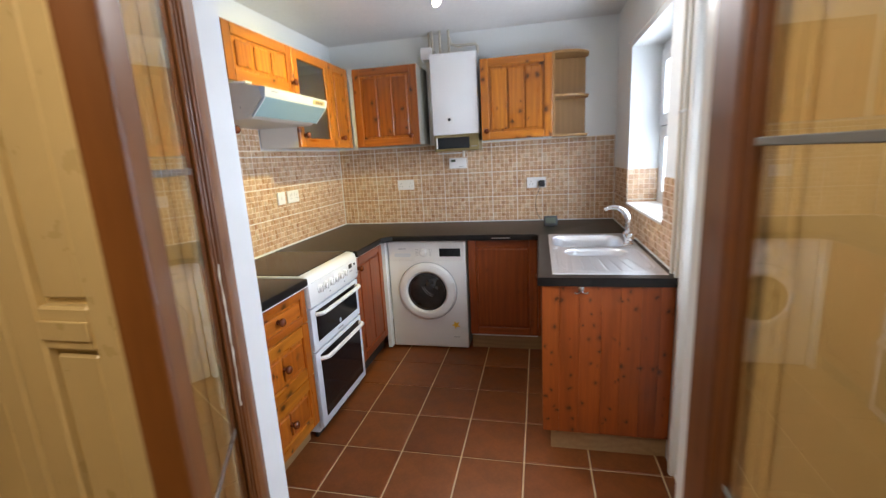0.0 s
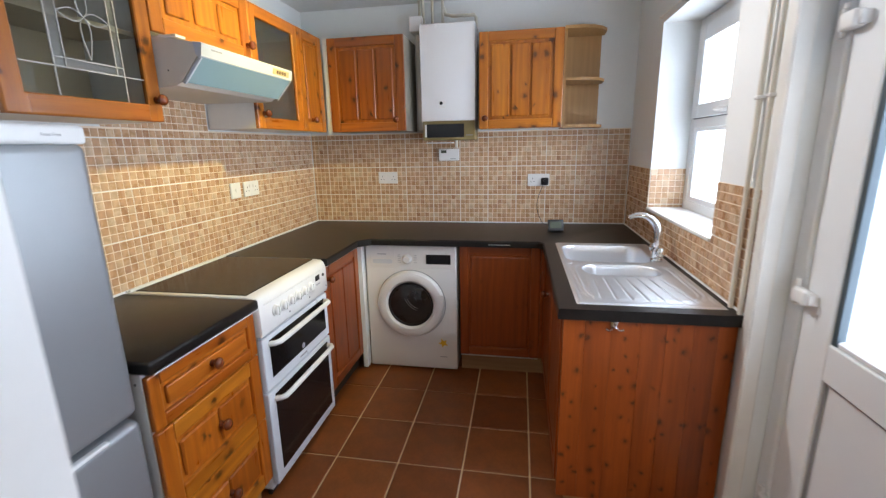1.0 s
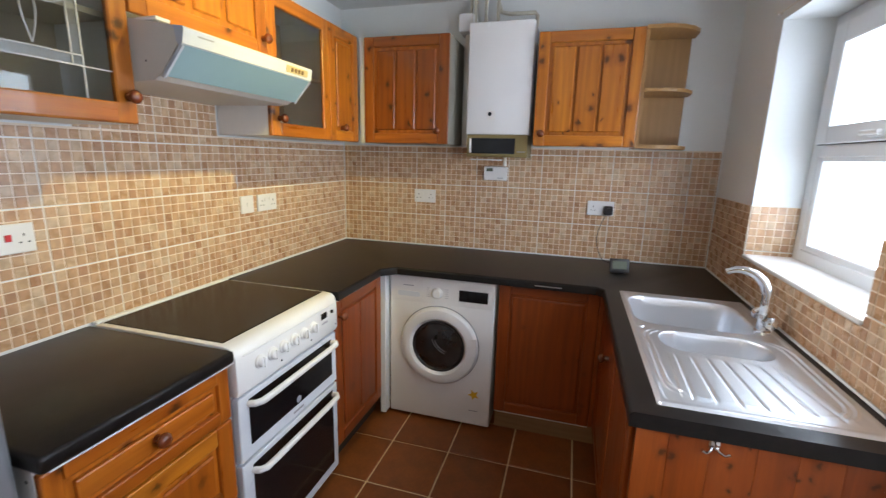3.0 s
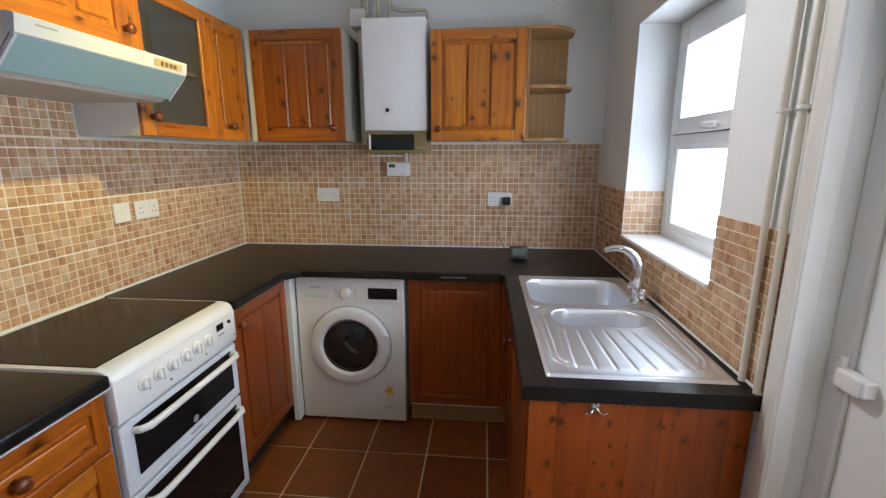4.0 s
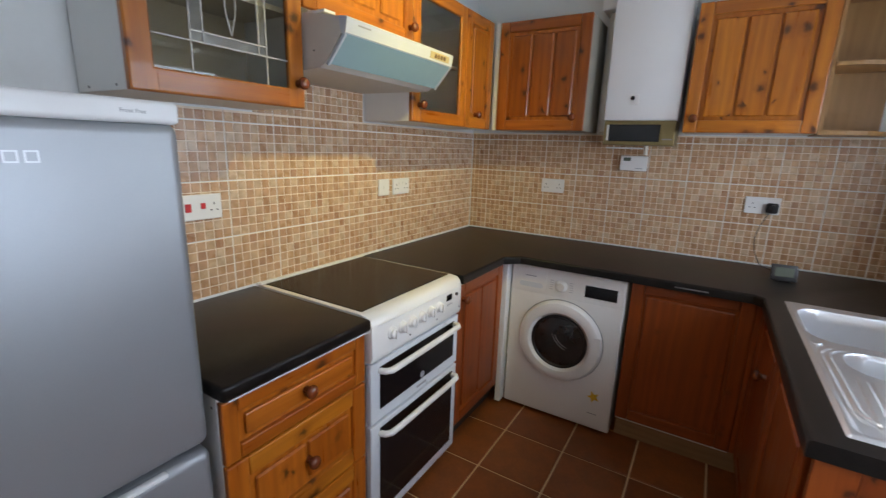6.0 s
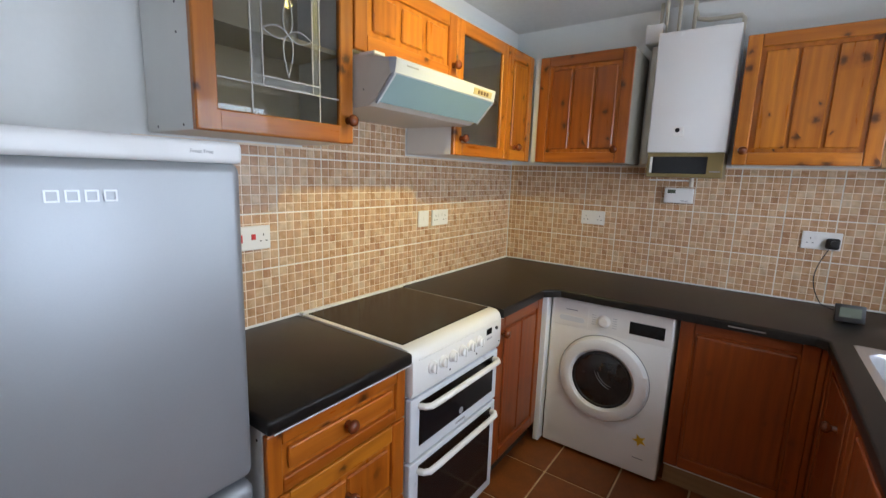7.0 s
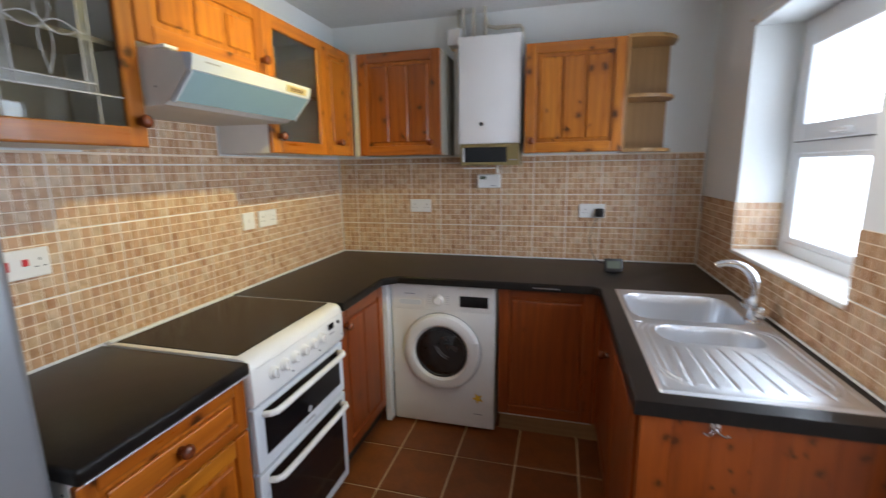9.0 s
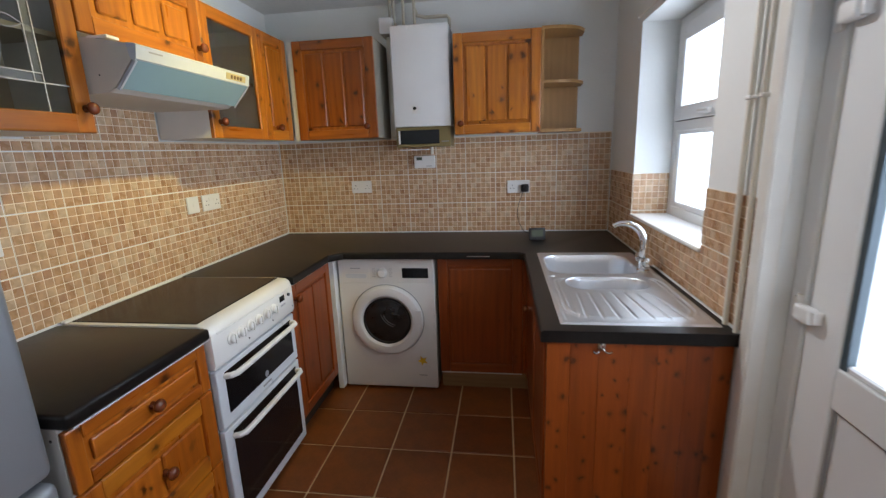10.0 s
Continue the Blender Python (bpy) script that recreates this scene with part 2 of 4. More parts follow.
    n.p.inputs["IOR"].default_value = 1.45
    wob = n.noise(n.co, 6.0)
    n.bump(wob, 0.02, 0.001)
    return n.done(colour, rough)


worktop_mat, mosaic, quarry = make_worktop(), make_mosaic(), make_quarry()
steel, silver = make_steel(), make_silver()
clear_glass = make_glass("clear_glass", (0.93, 0.96, 0.95), 0.0)
leaf_glass = make_glass("old_thin_glass", (0.96, 0.96, 0.93), 0.0)
smoked_glass = make_glass("cabinet_glass", (0.80, 0.82, 0.80), 0.02)
frosted_glass = make_glass("obscured_glass", (0.93, 0.96, 0.98), 0.25)
hob_glass = plain("dark_ceramic_glass", (0.007, 0.0058, 0.005), 0.22, vary=0.35, grain=26, bump=0.01)
hob_glass.node_tree.nodes["Principled BSDF"].inputs["Specular IOR Level"].default_value = 0.22


def make_bulb():
    n = Nodes("lit_bulb")
    n.p.inputs["Emission Color"].default_value = (1.0, 0.78, 0.48, 1)
    n.p.inputs["Emission Strength"].default_value = 25.0
    return n.done((0.9, 0.85, 0.7), 0.3)


bulb_glow = make_bulb()


# ---- mesh helpers ----
def box(bm, x0, x1, y0, y1, z0, z1, bevel=0.0, seg=1):
    lo, hi = Vector((min(x0, x1), min(y0, y1), min(z0, z1))), Vector((max(x0, x1), max(y0, y1), max(z0, z1)))
    size = hi - lo
    r = bmesh.ops.create_cube(bm, size=1.0, matrix=Matrix.Translation((lo + hi) / 2) @ Matrix.Diagonal((*size, 1)))
    if bevel:
        edges = list({e for v in r["verts"] for e in v.link_edges})
        bmesh.ops.bevel(bm, geom=edges, offset=min(bevel, min(size) * 0.45), segments=seg, affect="EDGES", profile=0.5)
    return bm


def slab(x0, x1, y0, y1, z0, z1, bevel=0.0, seg=1):
    return box(bmesh.new(), x0, x1, y0, y1, z0, z1, bevel, seg)


def cyl(bm, p0, p1, r, r2=None, n=16):
    p0, p1 = Vector(p0), Vector(p1)
    d = p1 - p0
    m = Matrix.Translation((p0 + p1) / 2) @ d.to_track_quat("Z", "Y").to_matrix().to_4x4()
    bmesh.ops.create_cone(bm, cap_ends=True, segments=n, radius1=r, radius2=r if r2 is None else r2, depth=d.length, matrix=m)
    return bm


def lathe(bm, profile, m, n=24):
    """Turns (radius, height) pairs round z, then places the body by m."""
    rings = []
    for r, h in profile:
        if r < 1e-5:
            rings.append([bm.verts.new(m @ Vector((0, 0, h)))])
        else:
            rings.append([bm.verts.new(m @ Vector((r * math.cos(2 * math.pi * i / n), r * math.sin(2 * math.pi * i / n), h))) for i in range(n)])
    for a, b in zip(rings, rings[1:]):
        for i in range(n):
            j = (i + 1) % n
            q = ([a[0]] if len(a) == 1 else [a[i], a[j]]) + ([b[0]] if len(b) == 1 else [b[j], b[i]])
            if len(q) > 2:
                bm.faces.new(q)
    return bm


def sweep(bm, points, r, n=10):
    """A round tube along points."""
    pts = [Vector(p) for p in points]
    rings = []
    side = None
    for i, p in enumerate(pts):
        d = (pts[min(i + 1, len(pts) - 1)] - pts[max(i - 1, 0)]).normalized()
        if side is None:
            side = d.orthogonal().normalized()
        side = (side - d * side.dot(d)).normalized()
        up = d.cross(side)
        rr = r[i] if isinstance(r, (list, tuple)) else r
        rings.append([bm.verts.new(p + rr * (math.cos(2 * math.pi * k / n) * side + math.sin(2 * math.pi * k / n) * up)) for k in range(n)])
    for a, b in zip(rings, rings[1:]):
        for k in range(n):
            bm.faces.new((a[k], a[(k + 1) % n], b[(k + 1) % n], b[k]))
    bm.faces.new(rings[0][::-1])
    bm.faces.new(rings[-1])
    return bm


def extrude_outline(bm, outline, axis, lo, hi):
    """A prism: outline pairs in the two other axes (in x, y, z order), from lo to hi along axis."""
    def at(p, v):
        c = list(p)
        c.insert(axis, v)
        return bm.verts.new(c)
    a, b = [at(p, lo) for p in outline], [at(p, hi) for p in outline]
    bm.faces.new(a)
    bm.faces.new(b[::-1])
    for i in range(len(outline)):
        j = (i + 1) % len(outline)
        bm.faces.new((a[i], b[i], b[j], a[j]))
    return bm


def finish(name, bm, material, smooth=False):
    bmesh.ops.recalc_face_normals(bm, faces=bm.faces)
    me = bpy.data.meshes.new(name)
    bm.to_mesh(me)
    bm.free()
    me.materials.append(material)
    if smooth:
        me.shade_smooth()
        me.set_sharp_from_angle(angle=radians(38))
    return me


def part(name, bm, material, parent, label="", smooth=False, m=None):
    ob = new(name, finish(name, bm, material, smooth))
    ob.parent = parent
    if m is not None:
        ob.matrix_basis = m
    return tagged(ob, label)


def thing(name, m, label, category, group="", kind=""):
    ob = new(name)
    ob.empty_display_size = 0.1
    ob.matrix_basis = m
    return tagged(ob, label, category, group, kind)


def solid(name, bm, material, label, category, kind="", smooth=False, group=""):
    return tagged(new(name, finish(name, bm, material, smooth)), label, category, group, kind)


# ---- structure ----
XL, XR, YB, YN, H = -1.70, 0.615, 3.60, 0.672, 2.42
OUT = 0.90      # outer face of the window wall
WY0, WY1, WZ0, WZ1 = 2.195, 3.085, 1.09, 2.085      # window opening
DY0, DY1, DZ = 0.90, 1.81, 2.06                     # back door opening
OX0, OX1, OZ = -0.552, 0.292, 2.03                    # doorway from the dining room

floor = solid("floor", slab(XL - 0.1, OUT, 0.58, YB + 0.1, -0.10, -0.006), floor_grout, "brown quarry tile floor with pale cream grout", "floor", "structure")
ceiling = solid("ceiling", slab(XL - 0.1, OUT, 0.58, YB + 0.1, H, H + 0.1), ceiling_paint, "matt white painted kitchen ceiling", "ceiling", "structure")
wall_back = solid("wall_back", slab(XL - 0.1, OUT, YB, YB + 0.1, -0.05, H), white_wall, "white wall with mosaic tile splashback", "wall", "structure")
wall_left = solid("wall_left", slab(XL - 0.1, XL, 0.58, YB, -0.05, H), white_wall, "white wall with mosaic tile splashback", "wall", "structure")
bm = bmesh.new()
box(bm, XR, OUT, WY1, YB, -0.05, H)
box(bm, XR, OUT, WY0, WY1, -0.05, WZ0)
box(bm, XR, OUT, WY0, WY1, WZ1, H)
box(bm, XR, OUT, DY1, WY0, -0.05, H)
box(bm, XR, OUT, DY0, DY1, DZ, H)
box(bm, XR, OUT, 0.58, DY0, -0.05, H)
wall_right = solid("wall_right", bm, white_wall, "white outer wall with window recess and back door", "wall", "structure")
bm = bmesh.new()
box(bm, XL, OX0, 0.58, YN, -0.05, H)
box(bm, OX1, XR, 0.58, YN, -0.05, H)
box(bm, OX0, OX1, 0.58, YN, OZ, H)
wall_partition = solid("wall_partition", bm, white_wall, "white partition wall with an open doorway", "wall", "structure")

# the dining room behind the doorway
solid("floor_dining", slab(-2.2, 0.75, -3.0, 0.58, -0.10, 0.0), carpet, "beige carpet in the room behind the doorway", "floor", "structure")
solid("ceiling_dining", slab(-2.2, 0.75, -3.0, 0.58, H, H + 0.1), ceiling_paint, "plain ceiling of the room behind the doorway", "ceiling", "structure")
bm = bmesh.new()
box(bm, -2.3, -2.2, -3.0, 0.58, -0.05, H)
solid("wall_dining_left", bm, cream_paint, "plain cream painted wall", "wall", "structure")
solid("wall_dining_right", slab(0.75, 0.85, -3.0, 0.58, -0.05, H), cream_paint, "plain cream painted wall", "wall", "structure")
solid("wall_dining_back", slab(-2.3, 0.85, -3.1, -3.0, -0.05, H), cream_paint, "plain cream painted wall", "wall", "structure")
bm = bmesh.new()
box(bm, -2.2, OX0 - 0.07, 0.574, 0.58, 0, H)
box(bm, OX1 + 0.07, 0.75, 0.574, 0.58, 0, H)
box(bm, OX0 - 0.07, OX1 + 0.07, 0.574, 0.58, OZ + 0.07, H)
solid("wall_dining_front", bm, cream_paint, "cream painted wall round the doorway", "wall", "structure")

# outdoors
solid("ground", slab(-60, 60, -60, 60, -0.2, -0.12), paving, "plain grey paving outside", "ground", "structure")

# door lining and architrave of the doorway
lin = tagged(new("trim_doorway"), "white gloss door lining with cream painted moulding", "door frame", "", "structure")
part("lining", slab(OX0, OX0 + 0.022, 0.598, YN + 0.006, 0, OZ, 0.003), trim_white, lin)
part("lining", slab(OX1 - 0.022, OX1, 0.598, YN + 0.006, 0, OZ, 0.003), trim_white, lin)
part("lining", slab(OX0 + 0.022, OX1 - 0.022, 0.598, YN + 0.006, OZ - 0.022, OZ, 0.003), trim_white, lin)
for x0, x1 in ((OX0 - 0.065, OX0 - 0.008), (OX1 + 0.008, OX1 + 0.065)):
    bm = slab(x0, x1, 0.548, 0.564, 0, OZ + 0.06, 0.006, 2)
    box(bm, x0 + 0.015, x1 - 0.02, 0.538, 0.55, 0, OZ + 0.04, 0.004, 1)
    part("architrave", bm, cream_gloss, lin, "cream painted moulding")


# ---- wall tiles ----
P, JW = 0.2035, 0.0031      # pitch of the tiles, joint
_tiles = {}


def tile_mesh(u0, u1, v0, v1):
    """A ceramic tile with six by six raised mosaic squares, cut to the span u0..u1, v0..v1 of a whole one."""
    key = tuple(round(c, 3) for c in (u0, u1, v0, v1))
    if key in _tiles:
        return _tiles[key]
    verts, faces, mats = [], [], []

    def plate(a, b, c, d, w0, w1, inset, mat):
        i = len(verts)
        verts.extend([(a, c, w0), (b, c, w0), (b, d, w0), (a, d, w0)])
        verts.extend([(a + inset, c + inset, w1), (b - inset, c + inset, w1), (b - inset, d - inset, w1), (a + inset, d - inset, w1)])
        faces.extend([(i + 4, i + 5, i + 6, i + 7), (i, i + 1, i + 5, i + 4), (i + 1, i + 2, i + 6, i + 5), (i + 2, i + 3, i + 7, i + 6), (i + 3, i, i + 4, i + 7)])
        mats.extend([mat] * 5)
    lo_u, hi_u, lo_v, hi_v = max(u0, JW / 2), min(u1, P - JW / 2), max(v0, JW / 2), min(v1, P - JW / 2)
    plate(lo_u, hi_u, lo_v, hi_v, 0.0, 0.0025, 0.0008, 1)
    cell = (P - JW) / 6
    for i in range(6):
        for j in range(6):
            a, b = JW / 2 + i * cell + 0.0016, JW / 2 + (i + 1) * cell - 0.0016
            c, d = JW / 2 + j * cell + 0.0016, JW / 2 + (j + 1) * cell - 0.0016
            a, b, c, d = max(a, lo_u), min(b, hi_u), max(c, lo_v), min(d, hi_v)
            if b - a > 0.004 and d - c > 0.004:
                plate(a, b, c, d, 0.0026, 0.0040, 0.0011, 0)
    me = bpy.data.meshes.new("tile")
    me.from_pydata(verts, [], faces)
    me.materials.append(mosaic)
    me.materials.append(tile_cream)
    me.polygons.foreach_set("material_index", mats)
    _tiles[key] = me
    return me


tile_cream = plain("printed_joint_cream", (0.82, 0.685, 0.52), 0.35, vary=0.05)


def tile_field(wall, frame_m, u_origin, u_lo, u_hi, v_lo, v_hi, holes=()):
    """Tiles on a wall. frame_m: u, v, out axes; joints lie at u_origin + k P and at the worktop."""
    v_origin = 0.914
    k0, k1 = math.floor((u_lo - u_origin) / P + 1e-6), math.ceil((u_hi - u_origin) / P - 1e-6)
    r0, r1 = math.floor((v_lo - v_origin) / P + 1e-6), math.ceil((v_hi - v_origin) / P - 1e-6)
    for k in range(k0, k1):
        for r in range(r0, r1):
            a, b = u_origin + k * P, v_origin + r * P
            spans = [(max(a, u_lo), min(a + P, u_hi), max(b, v_lo), min(b + P, v_hi))]
            for hu0, hu1, hv0, hv1 in holes:
                cut = []
                for s in spans:
                    if s[1] <= hu0 or s[0] >= hu1 or s[3] <= hv0 or s[2] >= hv1:
                        cut.append(s)
                        continue
                    cut += [q for q in ((s[0], min(s[1], hu0), s[2], s[3]), (max(s[0], hu1), s[1], s[2], s[3]),
                                        (max(s[0], hu0), min(s[1], hu1), s[2], min(s[3], hv0)), (max(s[0], hu0), min(s[1], hu1), max(s[2], hv1), s[3]))
                            if q[1] - q[0] > 0.003 and q[3] - q[2] > 0.003]
                spans = cut
            for s in spans:
                if s[1] - s[0] < 0.006 or s[3] - s[2] < 0.006:
                    continue
                ob = new("tile", tile_mesh(s[0] - a, s[1] - a, s[2] - b, s[3] - b))
                ob.matrix_basis = frame_m @ Matrix.Translation((a, b, 0))
                ob.parent = wall


def lay_wall_tiles():
    # back wall: u = x, out = -y
    back = Matrix(((1, 0, 0, 0), (0, 0, -1, YB), (0, 1, 0, 0), (0, 0, 0, 1)))
    tile_field(wall_back, back, -1.366, XL + 0.008, XR - 0.008, 0.914, 1.565)
    # left wall: u = y, out = +x
    left = Matrix(((0, 0, 1, XL), (1, 0, 0, 0), (0, 1, 0, 0), (0, 0, 0, 1)))
    tile_field(wall_left, left, 1.748, 1.30, YB - 0.008, 0.914, 1.565)
    tile_field(wall_left, left, 1.748, 1.864, 2.462, 1.5655, 1.76)
    # right wall: u = -y, out = -x
    right = Matrix(((0, 0, -1, XR), (-1, 0, 0, 0), (0, 1, 0, 0), (0, 0, 0, 1)))
    tile_field(wall_right, right, -3.592, -YB + 0.008, -1.867, 0.914, 1.322, holes=((-WY1, -WY0, WZ0, 3),))
    # the far reveal of the window: u = x, out = -y
    reveal = Matrix(((1, 0, 0, 0), (0, 0, -1, WY1), (0, 1, 0, 0), (0, 0, 0, 1)))
    tile_field(wall_right, reveal, XR, XR, 0.80, WZ0 + 0.004, 1.322)


def lay_floor_tiles():
    p, q, gap, x0, y0 = 0.309, 0.321, 0.008, -0.976, 2.440
    meshes = {}
    for i in range(-3, 6):
        for j in range(-7, 4):
            a, b, c, d = x0 + i * p, x0 + (i + 1) * p, y0 + j * q, y0 + (j + 1) * q
            a, b, c, d = max(a + gap / 2, XL), min(b - gap / 2, XR), max(c + gap / 2, 0.60), min(d - gap / 2, YB)
            if b - a < 0.02 or d - c < 0.02:
                continue
            key = (round(b - a, 3), round(d - c, 3))
            if key not in meshes:
                w, l = (b - a) / 2, (d - c) / 2
                meshes[key] = finish("tile", slab(-w, w, -l, l, -0.008, 0.0, 0.0025), quarry)
            ob = new("tile", meshes[key])
            ob.matrix_basis = pose((a + b) / 2, (c + d) / 2, 0.0, random.uniform(-0.08, 0.08), random.uniform(-0.08, 0.08), 0)
            ob.parent = floor


# ---- window ----
def build_window():
    w = tagged(new("window_1"), "white plastic window with top opening light over a fixed pane", "window", "", "structure")
    x0, x1 = 0.80, 0.86
    y0, y1, z0, z1 = WY0, WY1, WZ0, WZ1
    zt = 1.565
    bm = bmesh.new()
    box(bm, x0, x1, y0, y0 + 0.055, z0, z1, 0.004)
    box(bm, x0, x1, y1 - 0.055, y1, z0, z1, 0.004)
    box(bm, x0, x1, y0 + 0.05, y1 - 0.05, z0, z0 + 0.06, 0.004)
    box(bm, x0, x1, y0 + 0.05, y1 - 0.05, z1 - 0.055, z1, 0.004)
    box(bm, x0, x1, y0 + 0.05, y1 - 0.05, zt - 0.03, zt + 0.03, 0.004)
    part("window_frame", bm, upvc, w)
    sash = bmesh.new()
    a0, a1, b0, b1 = y0 + 0.045, y1 - 0.045, zt + 0.022, z1 - 0.045
    for q in ((a0, a0 + 0.086, b0, b1), (a1 - 0.086, a1, b0, b1), (a0 + 0.086, a1 - 0.086, b0, b0 + 0.068), (a0 + 0.086, a1 - 0.086, b1 - 0.08, b1)):
        box(sash, x0 - 0.018, x0 + 0.03, *q, 0.005, 2)
    s = part("sash", sash, upvc, w, "white top-hung opening light")
    hb = bmesh.new()
    yc = (y0 + y1) / 2
    box(hb, x0 - 0.034, x0 - 0.017, yc - 0.03, yc + 0.03, b0 + 0.012, b0 + 0.036, 0.005, 2)
    box(hb, x0 - 0.05, x0 - 0.034, yc - 0.055, yc + 0.05, b0 + 0.018, b0 + 0.034, 0.006, 2)
    part("handle", hb, white_plastic, s)
    for name, q in (("pane", (a0 + 0.05, a1 - 0.05, b0 + 0.05, b1 - 0.05)), ("pane", (y0 + 0.05, y1 - 0.05, z0 + 0.055, zt - 0.025))):
        p = part(name, slab(x0 + 0.022, x0 + 0.028, *q), clear_glass, w)
        p.visible_shadow = False
    seal_b = bmesh.new()
    for q in ((a0 - 0.006, a0 + 0.001, b0, b1), (a1 - 0.001, a1 + 0.006, b0, b1), (a0, a1, b1 - 0.001, b1 + 0.005), (a0, a1, b0 - 0.004, b0 + 0.001)):
        box(seal_b, x0 - 0.0035, x0 + 0.004, *q)
    part("gasket", seal_b, plain("sash_gasket", (0.05, 0.06, 0.07), 0.6), s, "dark rubber seal")
    bead = bmesh.new()
    for q in ((y0 + 0.05, y0 + 0.090, z0 + 0.055, zt - 0.025), (y1 - 0.090, y1 - 0.05, z0 + 0.055, zt - 0.025),
              (y0 + 0.09, y1 - 0.09, z0 + 0.055, z0 + 0.085), (y0 + 0.09, y1 - 0.09, zt - 0.048, zt - 0.025)):
        box(bead, x0 + 0.005, x0 + 0.021, *q, 0.004)
    part("glazing_bead", bead, upvc, w)
    bm = slab(XR - 0.012, x0 + 0.002, y0 + 0.002, y1 - 0.008, z0 - 0.004, z0 + 0.012, 0.005, 2)
    part("window_sill", bm, sill_paint, w, "glossy white sill board")
    wire = bmesh.new()
    sweep(wire, [(XR - 0.012, y0 - 0.03, z1 + 0.028), (XR - 0.012, (y0 + y1) / 2, z1 + 0.022), (XR - 0.012, y1 + 0.02, z1 + 0.028)], 0.0025, 6)
    for yy in (y0 - 0.03, y1 + 0.02):
        cyl(wire, (XR, yy, z1 + 0.028), (XR - 0.018, yy, z1 + 0.028), 0.005, n=8)
    solid("curtain_wire", wire, pipe_paint, "thin net curtain wire on two hooks above the window", "curtain wire", smooth=True)


def build_back_door():
    d = tagged(new("door_1"), "white plastic back door with tall obscured glass and lower panel", "door", "", "structure")
    xo = 0.690
    fr = bmesh.new()
    for q in ((DY1 - 0.062, DY1, 0, DZ), (DY0, DY0 + 0.062, 0, DZ), (DY0 + 0.062, DY1 - 0.062, DZ - 0.062, DZ)):
        box(fr, xo, xo + 0.07, *q, 0.006, 2)
    part("door_frame", fr, upvc, d)
    part("threshold", slab(XR + 0.002, xo + 0.07, DY0 + 0.001, DY1 - 0.001, -0.004, 0.022, 0.006, 2), trim_white, d)
    y0, y1, z0, z1 = DY0 + 0.064, DY1 - 0.064, 0.028, DZ - 0.066
    xa, xb = xo + 0.008, xo + 0.066
    leaf = bmesh.new()
    gz, pz, s = 0.935, 0.828, 0.125
    for q in ((y0, y0 + s, z0, z1), (y1 - s, y1, z0, z1), (y0 + s, y1 - s, z0, z0 + 0.12), (y0 + s, y1 - s, pz, gz), (y0 + s, y1 - s, z1 - s, z1)):
        box(leaf, xa, xb, *q, 0.005, 2)
    lf = part("leaf", leaf, upvc, d)
    g = part("pane", slab(xa + 0.028, xa + 0.034, y0 + s - 0.005, y1 - s + 0.005, gz - 0.005, z1 - s + 0.005), frosted_glass, lf, "obscured glass")
    g.visible_shadow = False
    gasket = bmesh.new()
    for q in ((y0 + s - 0.002, y0 + s + 0.020, gz, z1 - s), (y1 - s - 0.020, y1 - s + 0.002, gz, z1 - s)):
        box(gasket, xa + 0.006, xa + 0.027, *q)
    part("gasket", gasket, plain("grey_gasket", (0.05, 0.075, 0.09), 0.5), lf, "dark grey rubber seal")
    bead = bmesh.new()
    for q in ((y0 + s + 0.021, y1 - s - 0.021, gz - 0.002, gz + 0.018), (y0 + s + 0.021, y1 - s - 0.021, z1 - s - 0.018, z1 - s)):
        box(bead, xa + 0.006, xa + 0.027, *q, 0.005)
    part("glazing_bead", bead, upvc, lf)
    part("lower_panel", slab(xa + 0.016, xb - 0.01, y0 + s - 0.004, y1 - s + 0.004, z0 + 0.115, pz + 0.004, 0.004), upvc, lf)
    pb = bmesh.new()
    for q in ((y0 + s, y0 + s + 0.006, z0 + 0.12, pz), (y1 - s - 0.006, y1 - s, z0 + 0.12, pz), (y0 + s + 0.0065, y1 - s - 0.0065, pz - 0.006, pz)):
        box(pb, xa + 0.008, xa + 0.0155, *q)
    part("gasket", pb, grey_print, lf, "thin grey seal round the lower panel")
    for z in (0.33, 1.035, 1.755):
        h = bmesh.new()
        box(h, xo - 0.015, xo - 0.001, y1 + 0.004, y1 + 0.030, z - 0.038, z + 0.034, 0.005, 2)
        box(h, xo - 0.026, xo + 0.004, y1 - 0.052, y1 + 0.008, z - 0.024, z + 0.020, 0.008, 3)
        box(h, xo - 0.017, xa + 0.001, y1 - 0.062, y1 - 0.046, z - 0.019, z + 0.014, 0.004, 2)
        cyl(h, (xo - 0.011, y1 + 0.006, z + 0.031), (xo - 0.011, y1 + 0.006, z + 0.043), 0.007, n=14)
        part("hinge", h, white_plastic, d, smooth=True)


build_window()
build_back_door()
bm = slab(XR - 0.012, XR + 0.001, 1.806, 1.866, 0, DZ + 0.10, 0.005, 2)
box(bm, XR - 0.020, XR - 0.010, 1.804, 1.832, 0, DZ + 0.10, 0.006, 3)
box(bm, XR - 0.016, XR + 0.030, 1.800, 1.8085, 0, DZ + 0.01, 0.004, 2)
solid("trim_back_door", bm, cream_trim, "cream painted wooden moulding beside the back door", "trim", "structure")


# ---- glazed double doors of the doorway ----
def build_glazed_leaf(name, m, width, hs):
    d = thing(name, m, "stained wooden narrow glazed door standing open", "door", "doorway leaves")
    h, st, th = 1.98, 0.058, 0.035
    for x0, x1, z0, z1, nm in ((0, hs, 0, h, "stile"), (width - st, width, 0, h, "stile"), (hs, width - st, 0, 0.18, "rail"), (hs, width - st, h - 0.08, h, "rail")):
